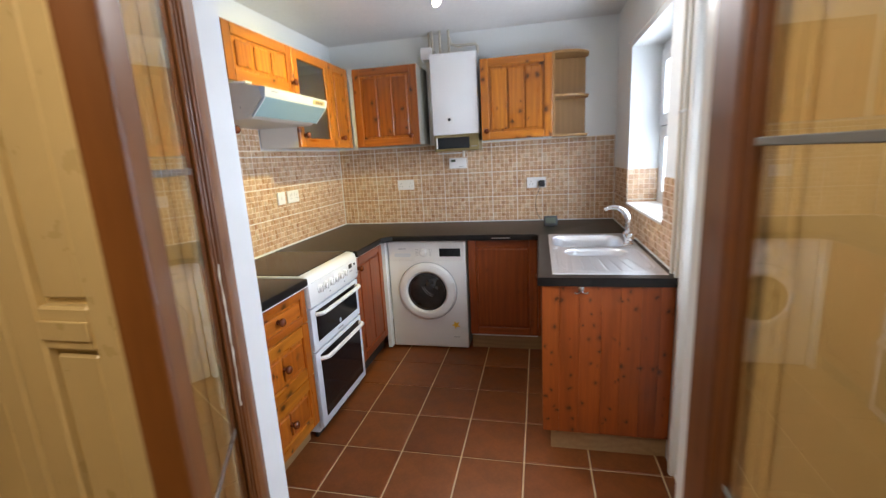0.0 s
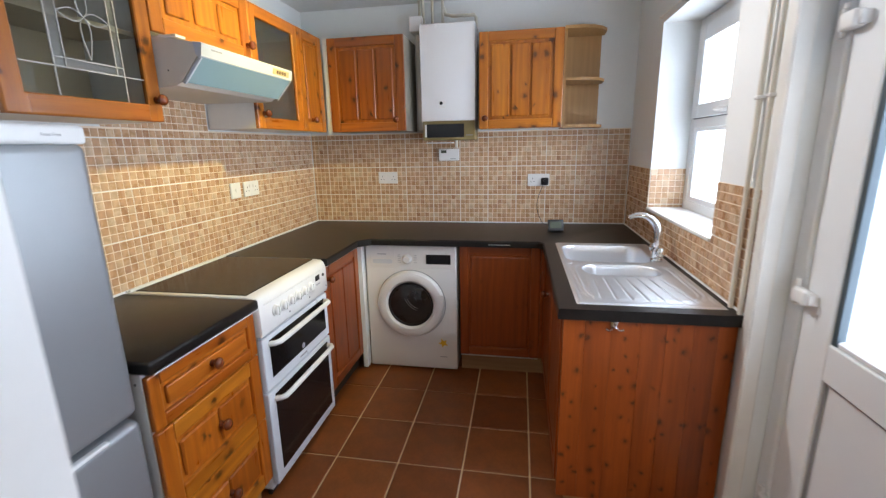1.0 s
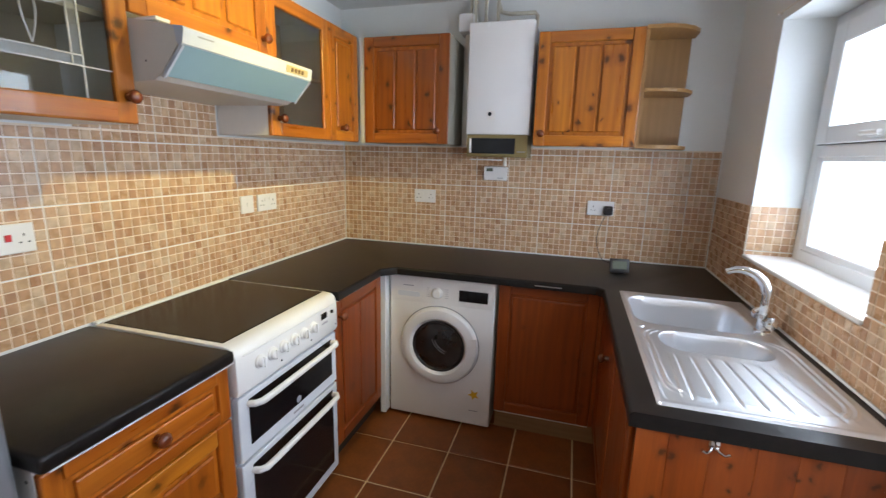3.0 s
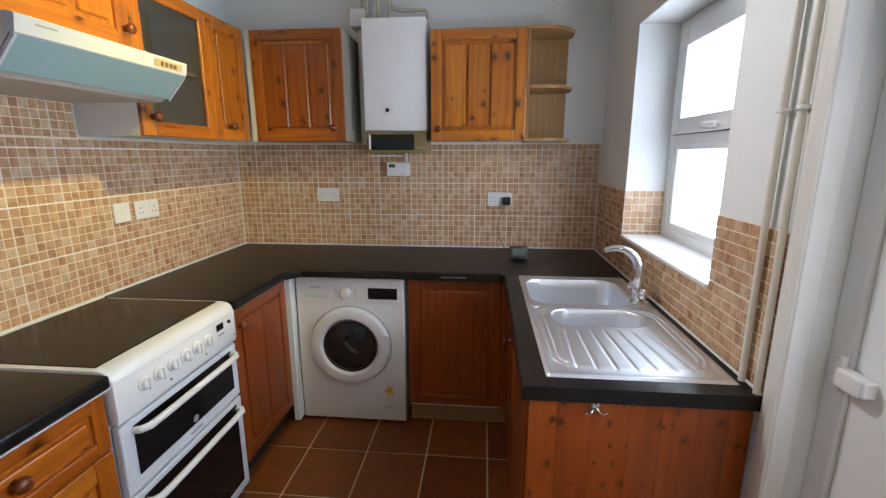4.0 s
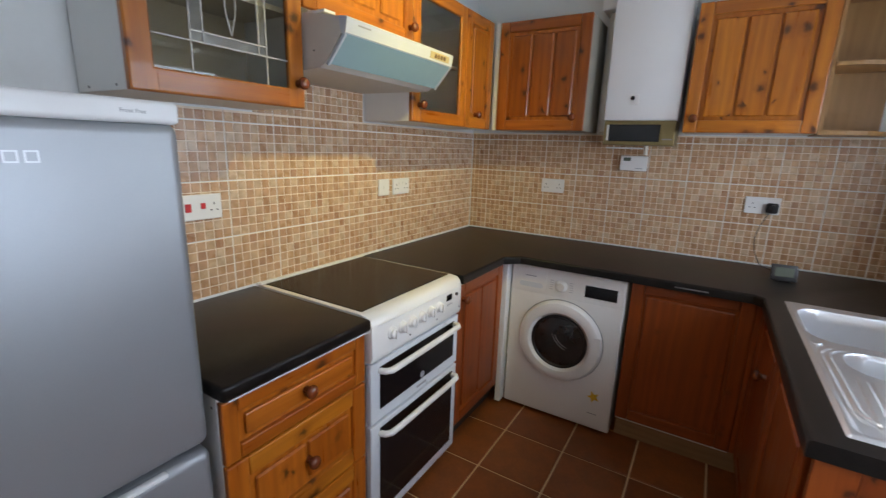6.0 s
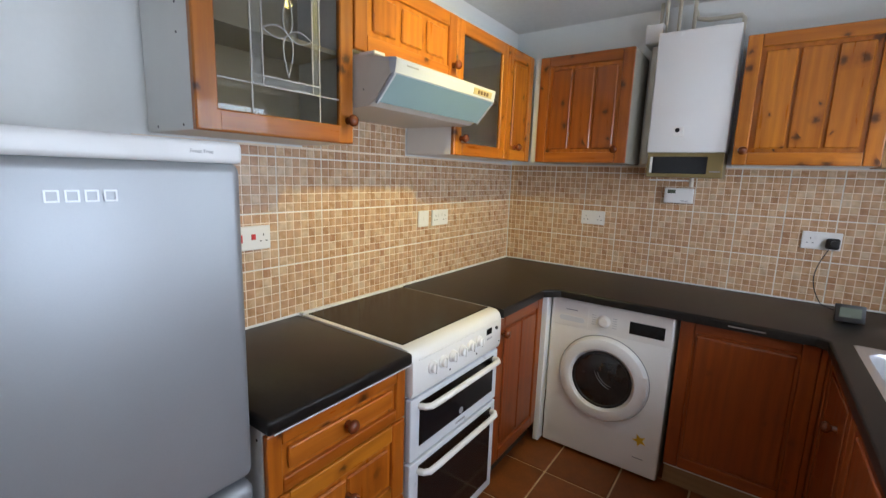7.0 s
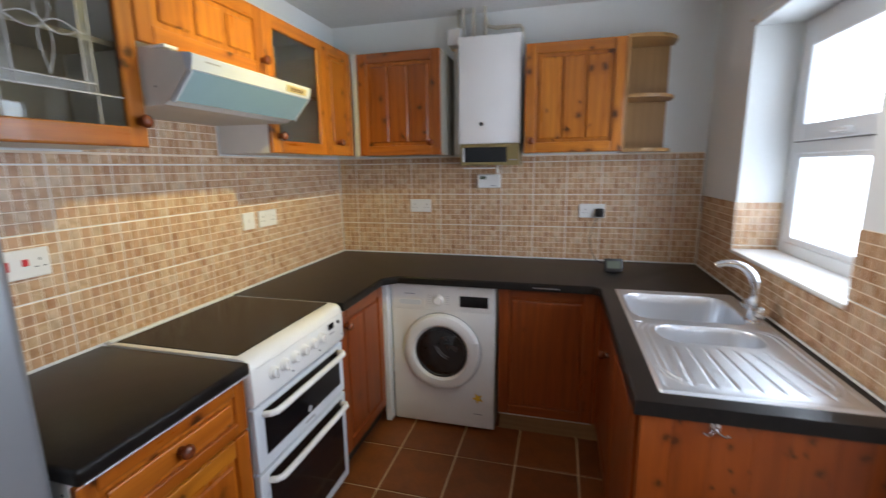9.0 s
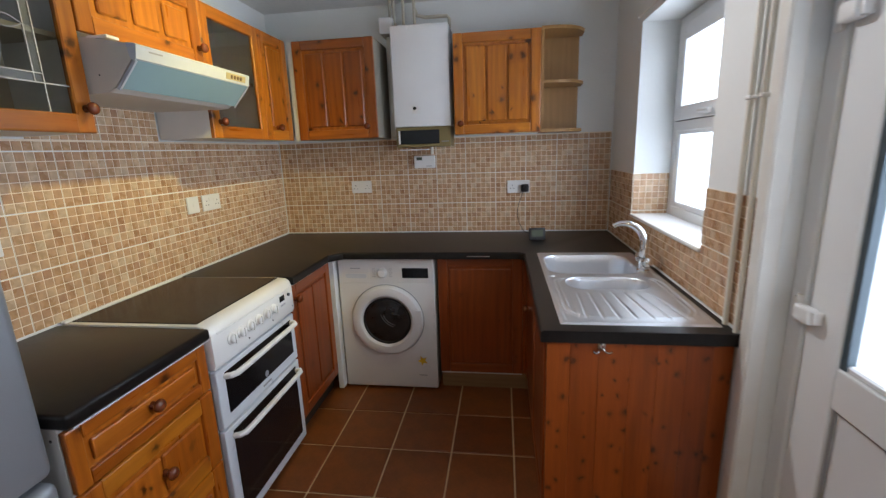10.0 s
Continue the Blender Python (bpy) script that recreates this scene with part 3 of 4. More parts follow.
        part(nm, slab(x0, x1, -th / 2, th / 2, z0, z1, 0.004, 2), door_wood, d)
    p = part("pane", slab(hs - 0.005, width - st + 0.005, -0.003, 0.003, 0.176, h - 0.076), leaf_glass, d, "clear glass pane")
    p.visible_shadow = False
    # stepped moulding round the glass, on both faces
    for s in (-1, 1):
        for k, (a, top) in enumerate(((0.0, 0.015), (0.009, 0.011), (0.018, 0.008))):
            for x in (hs + a, width - st - a - 0.009):
                part("moulding", slab(x + 0.0002, x + 0.0088, s * 0.0035, s * top, 0.18, h - 0.08, 0.003, 2), door_wood, d)
    for z in (0.60, 1.03, 1.456):
        bar = bmesh.new()
        box(bar, hs + 0.028, width - st - 0.028, -0.007, -0.0032, z - 0.0045, z + 0.0045, 0.001)
        part("glazing_bar", bar, bar_grey, d, "thin grey glazing bar")
    return d


bar_grey = plain("grey_glazing_bar", (0.16, 0.165, 0.155), 0.5, 0.2)
# local x runs from the hinge to the free edge
leaf = build_glazed_leaf("glazed_door", pose(OX0 + 0.03, 0.578, 0.01, 0, 0, -61), 0.40, 0.085)
build_glazed_leaf("glazed_door", pose(OX1 - 0.028, 0.570, 0.01, 0, 0, -91), 0.46, 0.085)
# Thin uneven white line down the moulding of the left leaf.
white_trace = bmesh.new()
zz, xx = 1.315, 0.120
run = [(xx, 0.0, zz)]
for k in range(16):
    zz -= random.uniform(0.008, 0.020)
    run.append((xx + random.choice((-0.003, 0.0, 0.001, 0.006)), 0.0, zz))
sweep(white_trace, [(x, 0.0168, z) for x, y, z in run], [random.choice((0.0006, 0.0009, 0.0016)) for _ in run], 6)
part("white_line", white_trace, trim_white, leaf, "thin uneven white line along the moulding")

# cream panelled cupboard of the dining room
cup = thing("panelled_cupboard", pose(-0.62, 0.57, 0), "cream gloss cupboard with two panelled doors against the wall", "cupboard")
part("body", slab(-0.92, 0, -0.10, 0, 0, 2.0, 0.004), cream_gloss, cup)
for x0, w in ((-0.235, 0.232), (-0.696, 0.455)):
    dr = part("door", slab(x0 + 0.001, x0 + w - 0.001, -0.106, -0.101, 0.082, 1.958), cream_gloss, cup)
    for a, b in ((x0, x0 + 0.07), (x0 + w - 0.055, x0 + w)):
        part("stile", slab(a, b, -0.124, -0.1005, 0.08, 1.96, 0.005), cream_gloss, dr)
    a, b = x0 + 0.0705, x0 + w - 0.0555
    for c, e in ((0.08, 0.2), (1.185, 1.262), (1.86, 1.96)):
        part("rail", slab(a, b, -0.1235, -0.1005, c, e, 0.005), cream_gloss, dr)
    part("bead", slab(a + 0.001, b - 0.001, -0.128, -0.1225, 1.203, 1.238, 0.004, 2), cream_gloss, dr)
    for c, e in ((0.211, 1.174), (1.273, 1.849)):
        part("raised_field", slab(a + 0.009, b - 0.009, -0.116, -0.1055, c, e, 0.006), cream_gloss, dr)
# Dark strip painted in for the shade between the cupboard doors.
part("gap_shade", slab(-0.2405, -0.2355, -0.1012, -0.0995, 0.08, 1.96), gap_shade_mat, cup, "dark strip in place of the shade between the doors")


# ---- pine doors ----
def knob(parent, x, y, z, out):
    """A turned knob at the front; out: unit direction in the parent's frame."""
    m = Matrix.Translation((x, y, z)) @ Vector(out).to_track_quat("Z", "Y").to_matrix().to_4x4()
    bm = lathe(bmesh.new(), [(0.0, -0.002), (0.012, -0.002), (0.011, 0.006), (0.009, 0.012), (0.014, 0.017), (0.0195, 0.024), (0.0198, 0.030), (0.0150, 0.037), (0.008, 0.040), (0.0, 0.041)], m, 18)
    return part("knob", bm, knob_wood, parent, "turned brown wooden knob", True)


def ring(x0, x1, z0, z1, wide, y0, y1):
    """A rectangular frame as one closed body, with softened edges."""
    bm = bmesh.new()
    loops = []
    for inset, y in ((0, y1), (0, y0 + 0.004), (0.004, y0), (wide - 0.004, y0), (wide, y0 + 0.004), (wide, y1)):
        loops.append([bm.verts.new(v) for v in ((x0 + inset, y, z0 + inset), (x1 - inset, y, z0 + inset), (x1 - inset, y, z1 - inset), (x0 + inset, y, z1 - inset))])
    for a, b in zip(loops, loops[1:] + loops[:1]):
        for i in range(4):
            j = (i + 1) % 4
            bm.faces.new((a[i], a[j], b[j], b[i]))
    return bm


def pine_door(parent, w, z0, z1, style="planks", gap=0.0055, x0=0.0, knob_at=None, stile=0.058, fields=3, name="door", woods=None):
    """A framed pine door in the parent's plane y = 0, facing -y, from x0 to x0 + w."""
    t = 0.020
    upright, level = woods or (pine, pine_flat)
    h = z1 - z0
    ix0, ix1, iz0, iz1 = x0 + stile, x0 + w - stile, z0 + stile, z1 - stile
    if style == "glass":
        d = part(name, ring(x0, x0 + w, z0, z1, stile, -t + 0.0008, 0.0), upright, parent)
    else:
        d = part(name, slab(x0 + 0.002, x0 + w - 0.002, -0.008, -0.001, z0 + 0.002, z1 - 0.002), upright, parent)
        for a, b in ((x0, ix0), (ix1, x0 + w)):
            part("stile", slab(a, b, -t, -0.0002, z0, z1, 0.005, 2), upright, d)
    for c, e in ((z0, iz0), (iz1, z1)):
        part("rail", slab(ix0 + 0.0003, ix1 - 0.0003, -t, -0.0004, c + 0.0004, e - 0.0004, 0.005, 2), level, d)
    if style == "glass":
        return d
    if style == "planks":
        fx0, fx1 = ix0 + 0.014, ix1 - 0.014
        pw = (fx1 - fx0) / fields
        for k in range(fields):
            a, b = fx0 + k * pw + gap, fx0 + (k + 1) * pw - gap
            part("raised_field", slab(a, b, -0.0185, -0.007, iz0 + 0.018, iz1 - 0.018, 0.0085, 1), upright, d)
    elif style == "panel":
        part("raised_field", slab(ix0 + 0.012, ix1 - 0.012, -0.0190, -0.007, iz0 + 0.012, iz1 - 0.012, 0.0115, 2), upright, d)
    else:
        bm = slab(ix0 + 0.018, ix1 - 0.018, -0.0195, -0.007, iz0 + 0.014, iz1 - 0.014, 0.0118, 2)
        part("raised_field", bm, level, d)
    if knob_at:
        knob(d, knob_at[0], -t, knob_at[1], (0, -1, 0))
    return d


def carcass(parent, w, depth, z0, z1, shelf=None, board=None):
    """A cabinet box behind y = 0, in grey-white board."""
    t = 0.016
    bm = bmesh.new()
    box(bm, 0.0005, t, 0.001, depth, z0, z1, 0.001)
    box(bm, w - t, w - 0.0005, 0.001, depth, z0, z1, 0.001)
    box(bm, t, w - t, 0.001, depth, z0, z0 + t)
    box(bm, t, w - t, 0.001, depth, z1 - t, z1)
    b = part("body", bm, board or melamine, parent, "board box coloured olive-grey as in shadow" if board else "grey-white board box")
    part("back", slab(t, w - t, depth - 0.01, depth - 0.004, z0 + t, z1 - t), carcass_in, parent)
    for z in shelf or ():
        part("shelf", slab(t, w - t, 0.03, depth - 0.012, z - 0.008, z + 0.008), carcass_in, parent)
    return b


# frames of the runs: local x along the front, local -y out into the room
LEFT = lambda y, x=-1.43: pose(x, y, 0, 0, 0, 90)             # local x -> +y, local -y -> +x
UZ0, UZ1 = 1.572, 2.158


def lead_pattern(d, w, z0, z1):
    """Silver leading with a double border and a four-petalled star."""
    bm = bmesh.new()
    y0, y1 = -0.0135, -0.0095
    gx0, gx1 = 0.06, w - 0.06
    a0, a1, b0, b1 = gx0 + 0.096, gx1 - 0.075, z0 + 0.080 + 0.058, z1 - 0.058 - 0.086
    s = 0.0017
    for x in (a0, a1):
        box(bm, x - s, x + s, y0, y1, z0 + 0.055, z1 - 0.055)
    for z in (b0, b1):
        box(bm, gx0, gx1, y0, y1, z - s, z + s)
    i0, i1, j0, j1 = a0 + 0.034, a1 - 0.026, b0 + 0.026, b1 - 0.026
    for x in (i0, i1):
        box(bm, x - s, x + s, y0, y1, b0, b1)
    for z in (j0, j1):
        box(bm, a0, a1, y0, y1, z - s, z + s)
    cx, cz = (i0 + i1) / 2, (j0 + j1) / 2
    hl, vl = 0.49 * (i1 - i0), 0.47 * (j1 - j0)
    for ang, length, wide in ((0, hl, 0.017), (90, vl, 0.016), (180, hl, 0.017), (270, vl, 0.016)):
        c, n = math.cos(radians(ang)), math.sin(radians(ang))
        for side in (-1, 1):
            pts = []
            for i in range(11):
                u = i / 10
                r, o = length * u, side * wide * math.sin(math.pi * u ** (0.62 if ang % 180 else 0.85))
                pts.append((cx + c * r - n * o, -0.0115, cz + n * r + c * o))
            sweep(bm, pts, 0.0019, 6)
    part("leading", bm, lead, d, "silver lead star and border")
    band = bmesh.new()
    yy = (-0.0104, -0.0094)
    for q in ((a0, i0, b0, b1), (i1, a1, b0, b1), (i0, i1, b0, j0), (i0, i1, j1, b1)):
        box(band, q[0], q[1], *yy, q[2], q[3])
    o = part("etched_border", band, frosted_glass, d, "etched glass border")
    o.visible_shadow = False


def glass_door_cabinet(m, w, knob_x, label, leaded=True):
    c = thing("wall_cabinet", m, label, "cabinet", "wall cabinets")
    carcass(c, w, 0.264, UZ0, UZ1, shelf=(1.865,))
    d = pine_door(c, w, UZ0, UZ1, "glass")
    p = part("pane", slab(0.054, w - 0.054, -0.009, -0.005, UZ0 + 0.054, UZ1 - 0.054), smoked_glass, d, "leaded glass pane")
    if leaded:
        lead_pattern(d, w, UZ0, UZ1)
    knob(d, knob_x, -0.020, UZ0 + 0.075, (0, -1, 0))
    return c


first_cab = glass_door_cabinet(LEFT(1.342), 0.518, 0.518 - 0.026, "pine wall cabinet with leaded glass door and star pattern")
for yy, zz in ((0.05, 1.585), (0.20, 1.585), (0.06, 1.81), (0.06, 1.88)):
    part("screw_hole", cyl(bmesh.new(), (0.002, yy, zz), (-0.0004, yy, zz), 0.0035, n=10), black_plastic, first_cab)
c = thing("wall_cabinet", LEFT(1.866), "short pine cabinet with three raised panels above cooker hood", "cabinet", "wall cabinets")
carcass(c, 0.598, 0.264, 1.885, UZ1)
pine_door(c, 0.598, 1.885, UZ1, gap=0.016, knob_at=(0.572, 1.95))
glass_door_cabinet(LEFT(2.468), 0.476, 0.050, "pine wall cabinet with dark glass door beside cooker hood", False)
c = thing("wall_cabinet", LEFT(2.948), "narrow pine corner wall cabinet with one raised panel", "cabinet", "wall cabinets")
carcass(c, 0.31, 0.264, UZ0, UZ1)
pine_door(c, 0.31, UZ0, UZ1, fields=1, knob_at=(0.115, UZ0 + 0.072))
FA, FB = 3.268, 3.345
c = thing("wall_cabinet", pose(-1.375, FA + 0.02, 0), "pine wall cabinet with three raised vertical panels beside boiler", "cabinet", "wall cabinets")
carcass(c, 0.512, YB - FA - 0.022, UZ0, UZ1, board=shadow_grey)
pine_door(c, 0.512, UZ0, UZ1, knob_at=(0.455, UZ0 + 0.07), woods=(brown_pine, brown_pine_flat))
c = thing("wall_cabinet", pose(-0.392, FB + 0.02, 0), "knotty pine wall cabinet with raised vertical panels beside boiler", "cabinet", "wall cabinets")
carcass(c, 0.522, YB - FB - 0.022, UZ0, UZ1)
pine_door(c, 0.522, UZ0, UZ1, knob_at=(0.040, UZ0 + 0.065))
filler = solid("corner_filler", slab(-1.408, -1.376, FA + 0.012, FA + 0.028, UZ0, UZ1), melamine, "narrow grey-white filler strip between corner cabinets", "filler strip")

# open end shelf
sh = thing("end_shelf", pose(0.132, YB, 0), "open pale wooden end shelf with two rounded shelves", "shelf")
dep = YB - FB - 0.01
part("back", slab(0, 0.250, -0.014, -0.001, UZ0 + 0.003, UZ1 - 0.003), pale_wood, sh)
part("side", slab(0.0, 0.016, -dep, -0.014, UZ0 + 0.003, UZ1 - 0.003), pale_wood, sh)
outline = [(0.0, -0.0145), (0.0, -dep - 0.012), (0.10, -dep - 0.012), (0.17, -dep + 0.01), (0.225, -dep + 0.055), (0.262, -dep + 0.115), (0.266, -0.0145)]
for z0, z1 in ((UZ0 - 0.004, UZ0 + 0.014), (1.850, 1.867), (UZ1 - 0.012, UZ1 + 0.006)):
    part("shelf", extrude_outline(bmesh.new(), [(x + 0.0165 if x == 0 and z0 > UZ0 and z1 < UZ1 else x, y) for x, y in outline], 2, z0, z1), pale_wood, sh)

# ---- cooker hood ----
hood = thing("cooker_hood", pose(0, 1.872, 0), "aged cream cooker hood with sea-green glass visor", "cooker hood")
prof = [(-1.694, 1.697), (-1.694, 1.872), (-1.412, 1.868), (-1.244, 1.838), (-1.250, 1.796), (-1.322, 1.7165), (-1.350, 1.699), (-1.43, 1.695)]
body = part("body", extrude_outline(bmesh.new(), prof, 1, 0.0, 0.626), hood_grey, hood)
part("screw_hole", cyl(bmesh.new(), (-1.375, 0.001, 1.752), (-1.375, -0.0006, 1.752), 0.003, n=10), black_plastic, body)
part("top_tab", slab(-1.405, -1.330, 0.006, 0.055, 1.8625, 1.8725, 0.002), enamel, body, "white plastic tab")
front = [(-1.262, 1.8425), (-1.232, 1.8385), (-1.2275, 1.834), (-1.235, 1.793), (-1.246, 1.786), (-1.256, 1.80)]
part("front_strip", extrude_outline(bmesh.new(), front, 1, -0.002, 0.628), hood_cream, hood, "yellowed cream front strip")
vis = [(-1.2375, 1.7895), (-1.311, 1.7085), (-1.3165, 1.7135), (-1.2475, 1.7905)]
part("visor", extrude_outline(bmesh.new(), vis, 1, 0.008, 0.618), visor, hood, "sea-green glass visor")
for y0, y1 in ((-0.001, 0.0075), (0.6185, 0.627)):
    edge = [(-1.2365, 1.7875), (-1.3135, 1.7030), (-1.3205, 1.7090), (-1.2475, 1.7905)]
    part("visor_edge", extrude_outline(bmesh.new(), edge, 1, y0, y1), hood_cream, hood, "cream edge of the visor")
tilt = Matrix.Translation((-1.2312, 0, 1.815)) @ Matrix.Rotation(radians(10.4), 4, "Y")
part("switch_plate", slab(-0.003, 0.0012, 0.46, 0.60, -0.014, 0.012, 0.001), switch_gold, hood, "yellowed switch plate", m=tilt)
for k in range(4):
    part("switch", slab(0.0, 0.005, 0.49 + k * 0.022, 0.504 + k * 0.022, -0.009, 0.006, 0.002), brass_brown, hood, m=tilt)
part("maker_mark", slab(-0.002, 0.0008, 0.05, 0.11, 0.004, 0.009), grey_print, hood, m=tilt)

# ---- boiler ----
BF = 3.375
boil = thing("boiler", pose(-0.60, YB, 0), "white wall-hung boiler with olive-gold control panel", "boiler")
part("casing", slab(-0.182, 0.180, BF - YB, -0.002, 1.632, 2.232, 0.008, 3), boiler_white, boil, smooth=True)
cp = part("control_panel", slab(-0.176, 0.176, BF - YB + 0.012, -0.004, 1.506, 1.6315, 0.004, 2), gold_panel, boil, "olive-gold control panel")
part("display", slab(-0.150, 0.105, BF - YB + 0.007, BF - YB + 0.013, 1.525, 1.612, 0.002), black_gloss, cp, "black window of the controls")
part("trim_bar", slab(-0.160, -0.148, BF - YB + 0.005, BF - YB + 0.010, 1.528, 1.610), enamel, cp)
part("label_mark", slab(0.118, 0.165, BF - YB + 0.0105, BF - YB + 0.0125, 1.535, 1.541), grey_print, cp)
sg = part("sight_plate", slab(-0.062, -0.014, BF - YB - 0.002, BF - YB + 0.001, 1.712, 1.762, 0.003), enamel, boil)
part("sight_hole", cyl(bmesh.new(), (-0.045, BF - YB - 0.004, 1.745), (-0.045, BF - YB, 1.745), 0.011), black_gloss, sg, "round black sight glass")
part("side_channel", slab(-0.232, -0.192, -0.11, -0.003, 1.575, 2.20, 0.003), pipe_paint, boil)
fl = bmesh.new()
box(fl, -0.262, -0.176, -0.16, -0.003, 2.205, 2.30, 0.004)
part("junction_box", fl, white_plastic, boil)
for x, y in ((-0.205, -0.085), (-0.175, -0.11), (-0.115, -0.10), (-0.045, -0.10)):
    p = bmesh.new()
    cyl(p, (x, y, 2.22), (x, y, H + 0.004), 0.0095, n=12)
    part("pipe", p, old_pipe, boil, "painted copper pipe", True)
p = bmesh.new()
sweep(p, [(-0.045, -0.078, 2.36), (-0.03, -0.078, 2.318), (0.02, -0.078, 2.305), (0.16, -0.075, 2.305), (0.172, -0.07, 2.29), (0.172, -0.07, 2.235)], 0.011, 10)
part("pipe", p, old_pipe, boil, "painted copper pipe", True)
part("tray", slab(-0.165, 0.02, BF - YB + 0.05, BF - YB + 0.13, 1.486, 1.494, 0.002), white_plastic, boil)
part("drain_pipe", cyl(bmesh.new(), (0.03, -0.06, 1.455), (0.03, -0.06, 1.51), 0.011), pipe_paint, boil, smooth=True)
th = thing("room_timer", pose(-0.63, YB - 0.0065, 1.407), "small white heating timer on the tiled wall", "timer")
part("case", slab(-0.073, 0.073, -0.030, 0, -0.043, 0.043, 0.006, 2), white_plastic, th)
part("screen", slab(-0.056, -0.016, -0.0312, -0.0295, 0.012, 0.032), screen_green, th)
part("button", slab(0.012, 0.05, -0.0315, -0.0295, -0.030, -0.026), grey_print, th)

# ---- base units and worktops ----
BZ0, BZ1, WT0, WT = 0.135, 0.866, 0.870, 0.910
FL, FBK, FR = -1.125, 3.005, 0.040      # fronts of the left, back and right runs

u = thing("drawer_unit", LEFT(1.322, FL - 0.02), "honey pine drawer unit with three drawers under worktop", "drawer unit")
bm = bmesh.new()
box(bm, 0, 0.016, 0.001, 0.54, 0.10, BZ1, 0.001)
box(bm, 0.484, 0.500, 0.001, 0.54, 0.10, BZ1, 0.001)
box(bm, 0.016, 0.484, 0.002, 0.54, 0.10, 0.118)
box(bm, 0.016, 0.484, 0.53, 0.54, 0.118, BZ1)
part("body", bm, melamine, u, "grey-white board box")
for z0, z1 in ((0.684, 0.857), (0.398, 0.679), (BZ0 - 0.020, 0.393)):
    if z1 > 0.8:
        dd = pine_door(u, 0.500, z0, z1, "field", stile=0.042, name="drawer_front", woods=(mid_pine, mid_pine_flat))
    else:
        dd = pine_door(u, 0.500, z0, z1, "planks", gap=0.003, stile=0.060, fields=2, name="drawer_front", woods=(mid_pine, pine_flat))
    knob(dd, 0.25, -0.0175, (z0 + z1) / 2 + 0.005, (0, -1, 0))
part("screw_hole", cyl(bmesh.new(), (0.002, 0.022, 0.835), (-0.0004, 0.022, 0.835), 0.004, n=10), black_plastic, u)
part("plinth", slab(0, 0.5, 0.05, 0.064, 0, 0.118), plinth_wood, u)

u = thing("base_cabinet", LEFT(2.452, FL - 0.02), "honey pine base cabinet with one panelled door beside cooker", "cabinet", "base cabinets")
carcass(u, 0.500, 0.53, 0.118, BZ1)
pine_door(u, 0.488, BZ0, BZ1, fields=2, gap=0.0025, knob_at=(0.036, 0.785), woods=(shaded_red_pine, shaded_red_pine_flat))
# Plinth coloured near-black, as the shade under this cabinet.
part("plinth", slab(0, 0.56, 0.05, 0.064, 0, 0.118), gap_shade_mat, u)
solid("filler_post", slab(FL - 0.012, -1.105, 2.956, 3.02, 0.02, BZ1, 0.002), trim_white, "white filler post between corner cabinet and washing machine", "filler strip")

u = thing("base_cabinet", pose(-0.482, FBK + 0.02, 0), "honey pine base cabinet, coloured as in shade, with panelled door beside washing machine", "cabinet", "base cabinets")
carcass(u, 0.498, 0.56, 0.118, BZ1)
pine_door(u, 0.498, BZ0, BZ1, "panel", knob_at=None, woods=(shaded_red_pine, shaded_red_pine_flat))
part("corner_post", slab(0.4990, 0.5195, -0.017, 0.0, BZ0, BZ1, 0.002), shaded_red_pine, u)
part("plinth", slab(0, 0.60, 0.045, 0.06, 0, 0.118), plinth_wood, u)

u = thing("sink_cabinet", pose(FR + 0.02, 2.985, 0, 0, 0, -90), "pine sink cabinet with boarded end panel and plinth", "cabinet", "base cabinets")
bm = bmesh.new()
box(bm, 0.0, 0.016, 0.001, 0.53, 0.118, BZ1)
box(bm, 0.016, 1.075, 0.001, 0.53, 0.118, 0.134)
box(bm, 0.53, 0.546, 0.001, 0.53, 0.134, 0.72)
part("body", bm, melamine, u, "grey-white board box")
pine_door(u, 0.488, BZ0, BZ1, "panel", x0=0.03, knob_at=(0.350, 0.695), woods=(shaded_red_pine, shaded_red_pine_flat))
pine_door(u, 0.500, BZ0, BZ1, "panel", x0=0.522, knob_at=None, woods=(shaded_red_pine, shaded_red_pine_flat))
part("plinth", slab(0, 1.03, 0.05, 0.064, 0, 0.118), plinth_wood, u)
part("corner_post", slab(-0.036, 0.0265, -0.022, 0.0, BZ0, BZ1, 0.002), shaded_red_pine, u)
# boards of the end panel, edge to edge
ew = 0.566
cuts = [0.0, 0.075, 0.165, 0.262, 0.345, 0.432, 0.508, ew]
for a, b in zip(cuts, cuts[1:]):
    part("board", slab(1.076, 1.094, a - 0.018 + 0.0001, b - 0.018 - 0.0001, BZ0 - 0.012, BZ1, 0.0008), panel_pine, u, "knotty red-brown pine board")
part("plinth", slab(1.035, 1.05, 0.02, 0.565, 0.0, 0.120), plinth_wood, u)
solid("metal_strip", slab(0.596, 0.606, 1.895, 1.905, 0.42, BZ1, 0.002), dull_steel, "dull metal edging strip beside the end panel", "edging strip")
hk = thing("coat_hook", pose(0.213, 1.8905, 0.846), "small chrome double hook screwed to the end panel", "hook")
part("plate", slab(-0.012, 0.012, -0.005, 0, -0.010, 0.016, 0.003, 2), chrome, hk, smooth=True)
for s in (-1, 1):
    part("arm", sweep(bmesh.new(), [(s * 0.004, -0.004, 0.0), (s * 0.010, -0.013, -0.008), (s * 0.020, -0.020, -0.011), (s * 0.030, -0.022, -0.004)], [0.003, 0.003, 0.003, 0.0045], 8), chrome, hk, smooth=True)
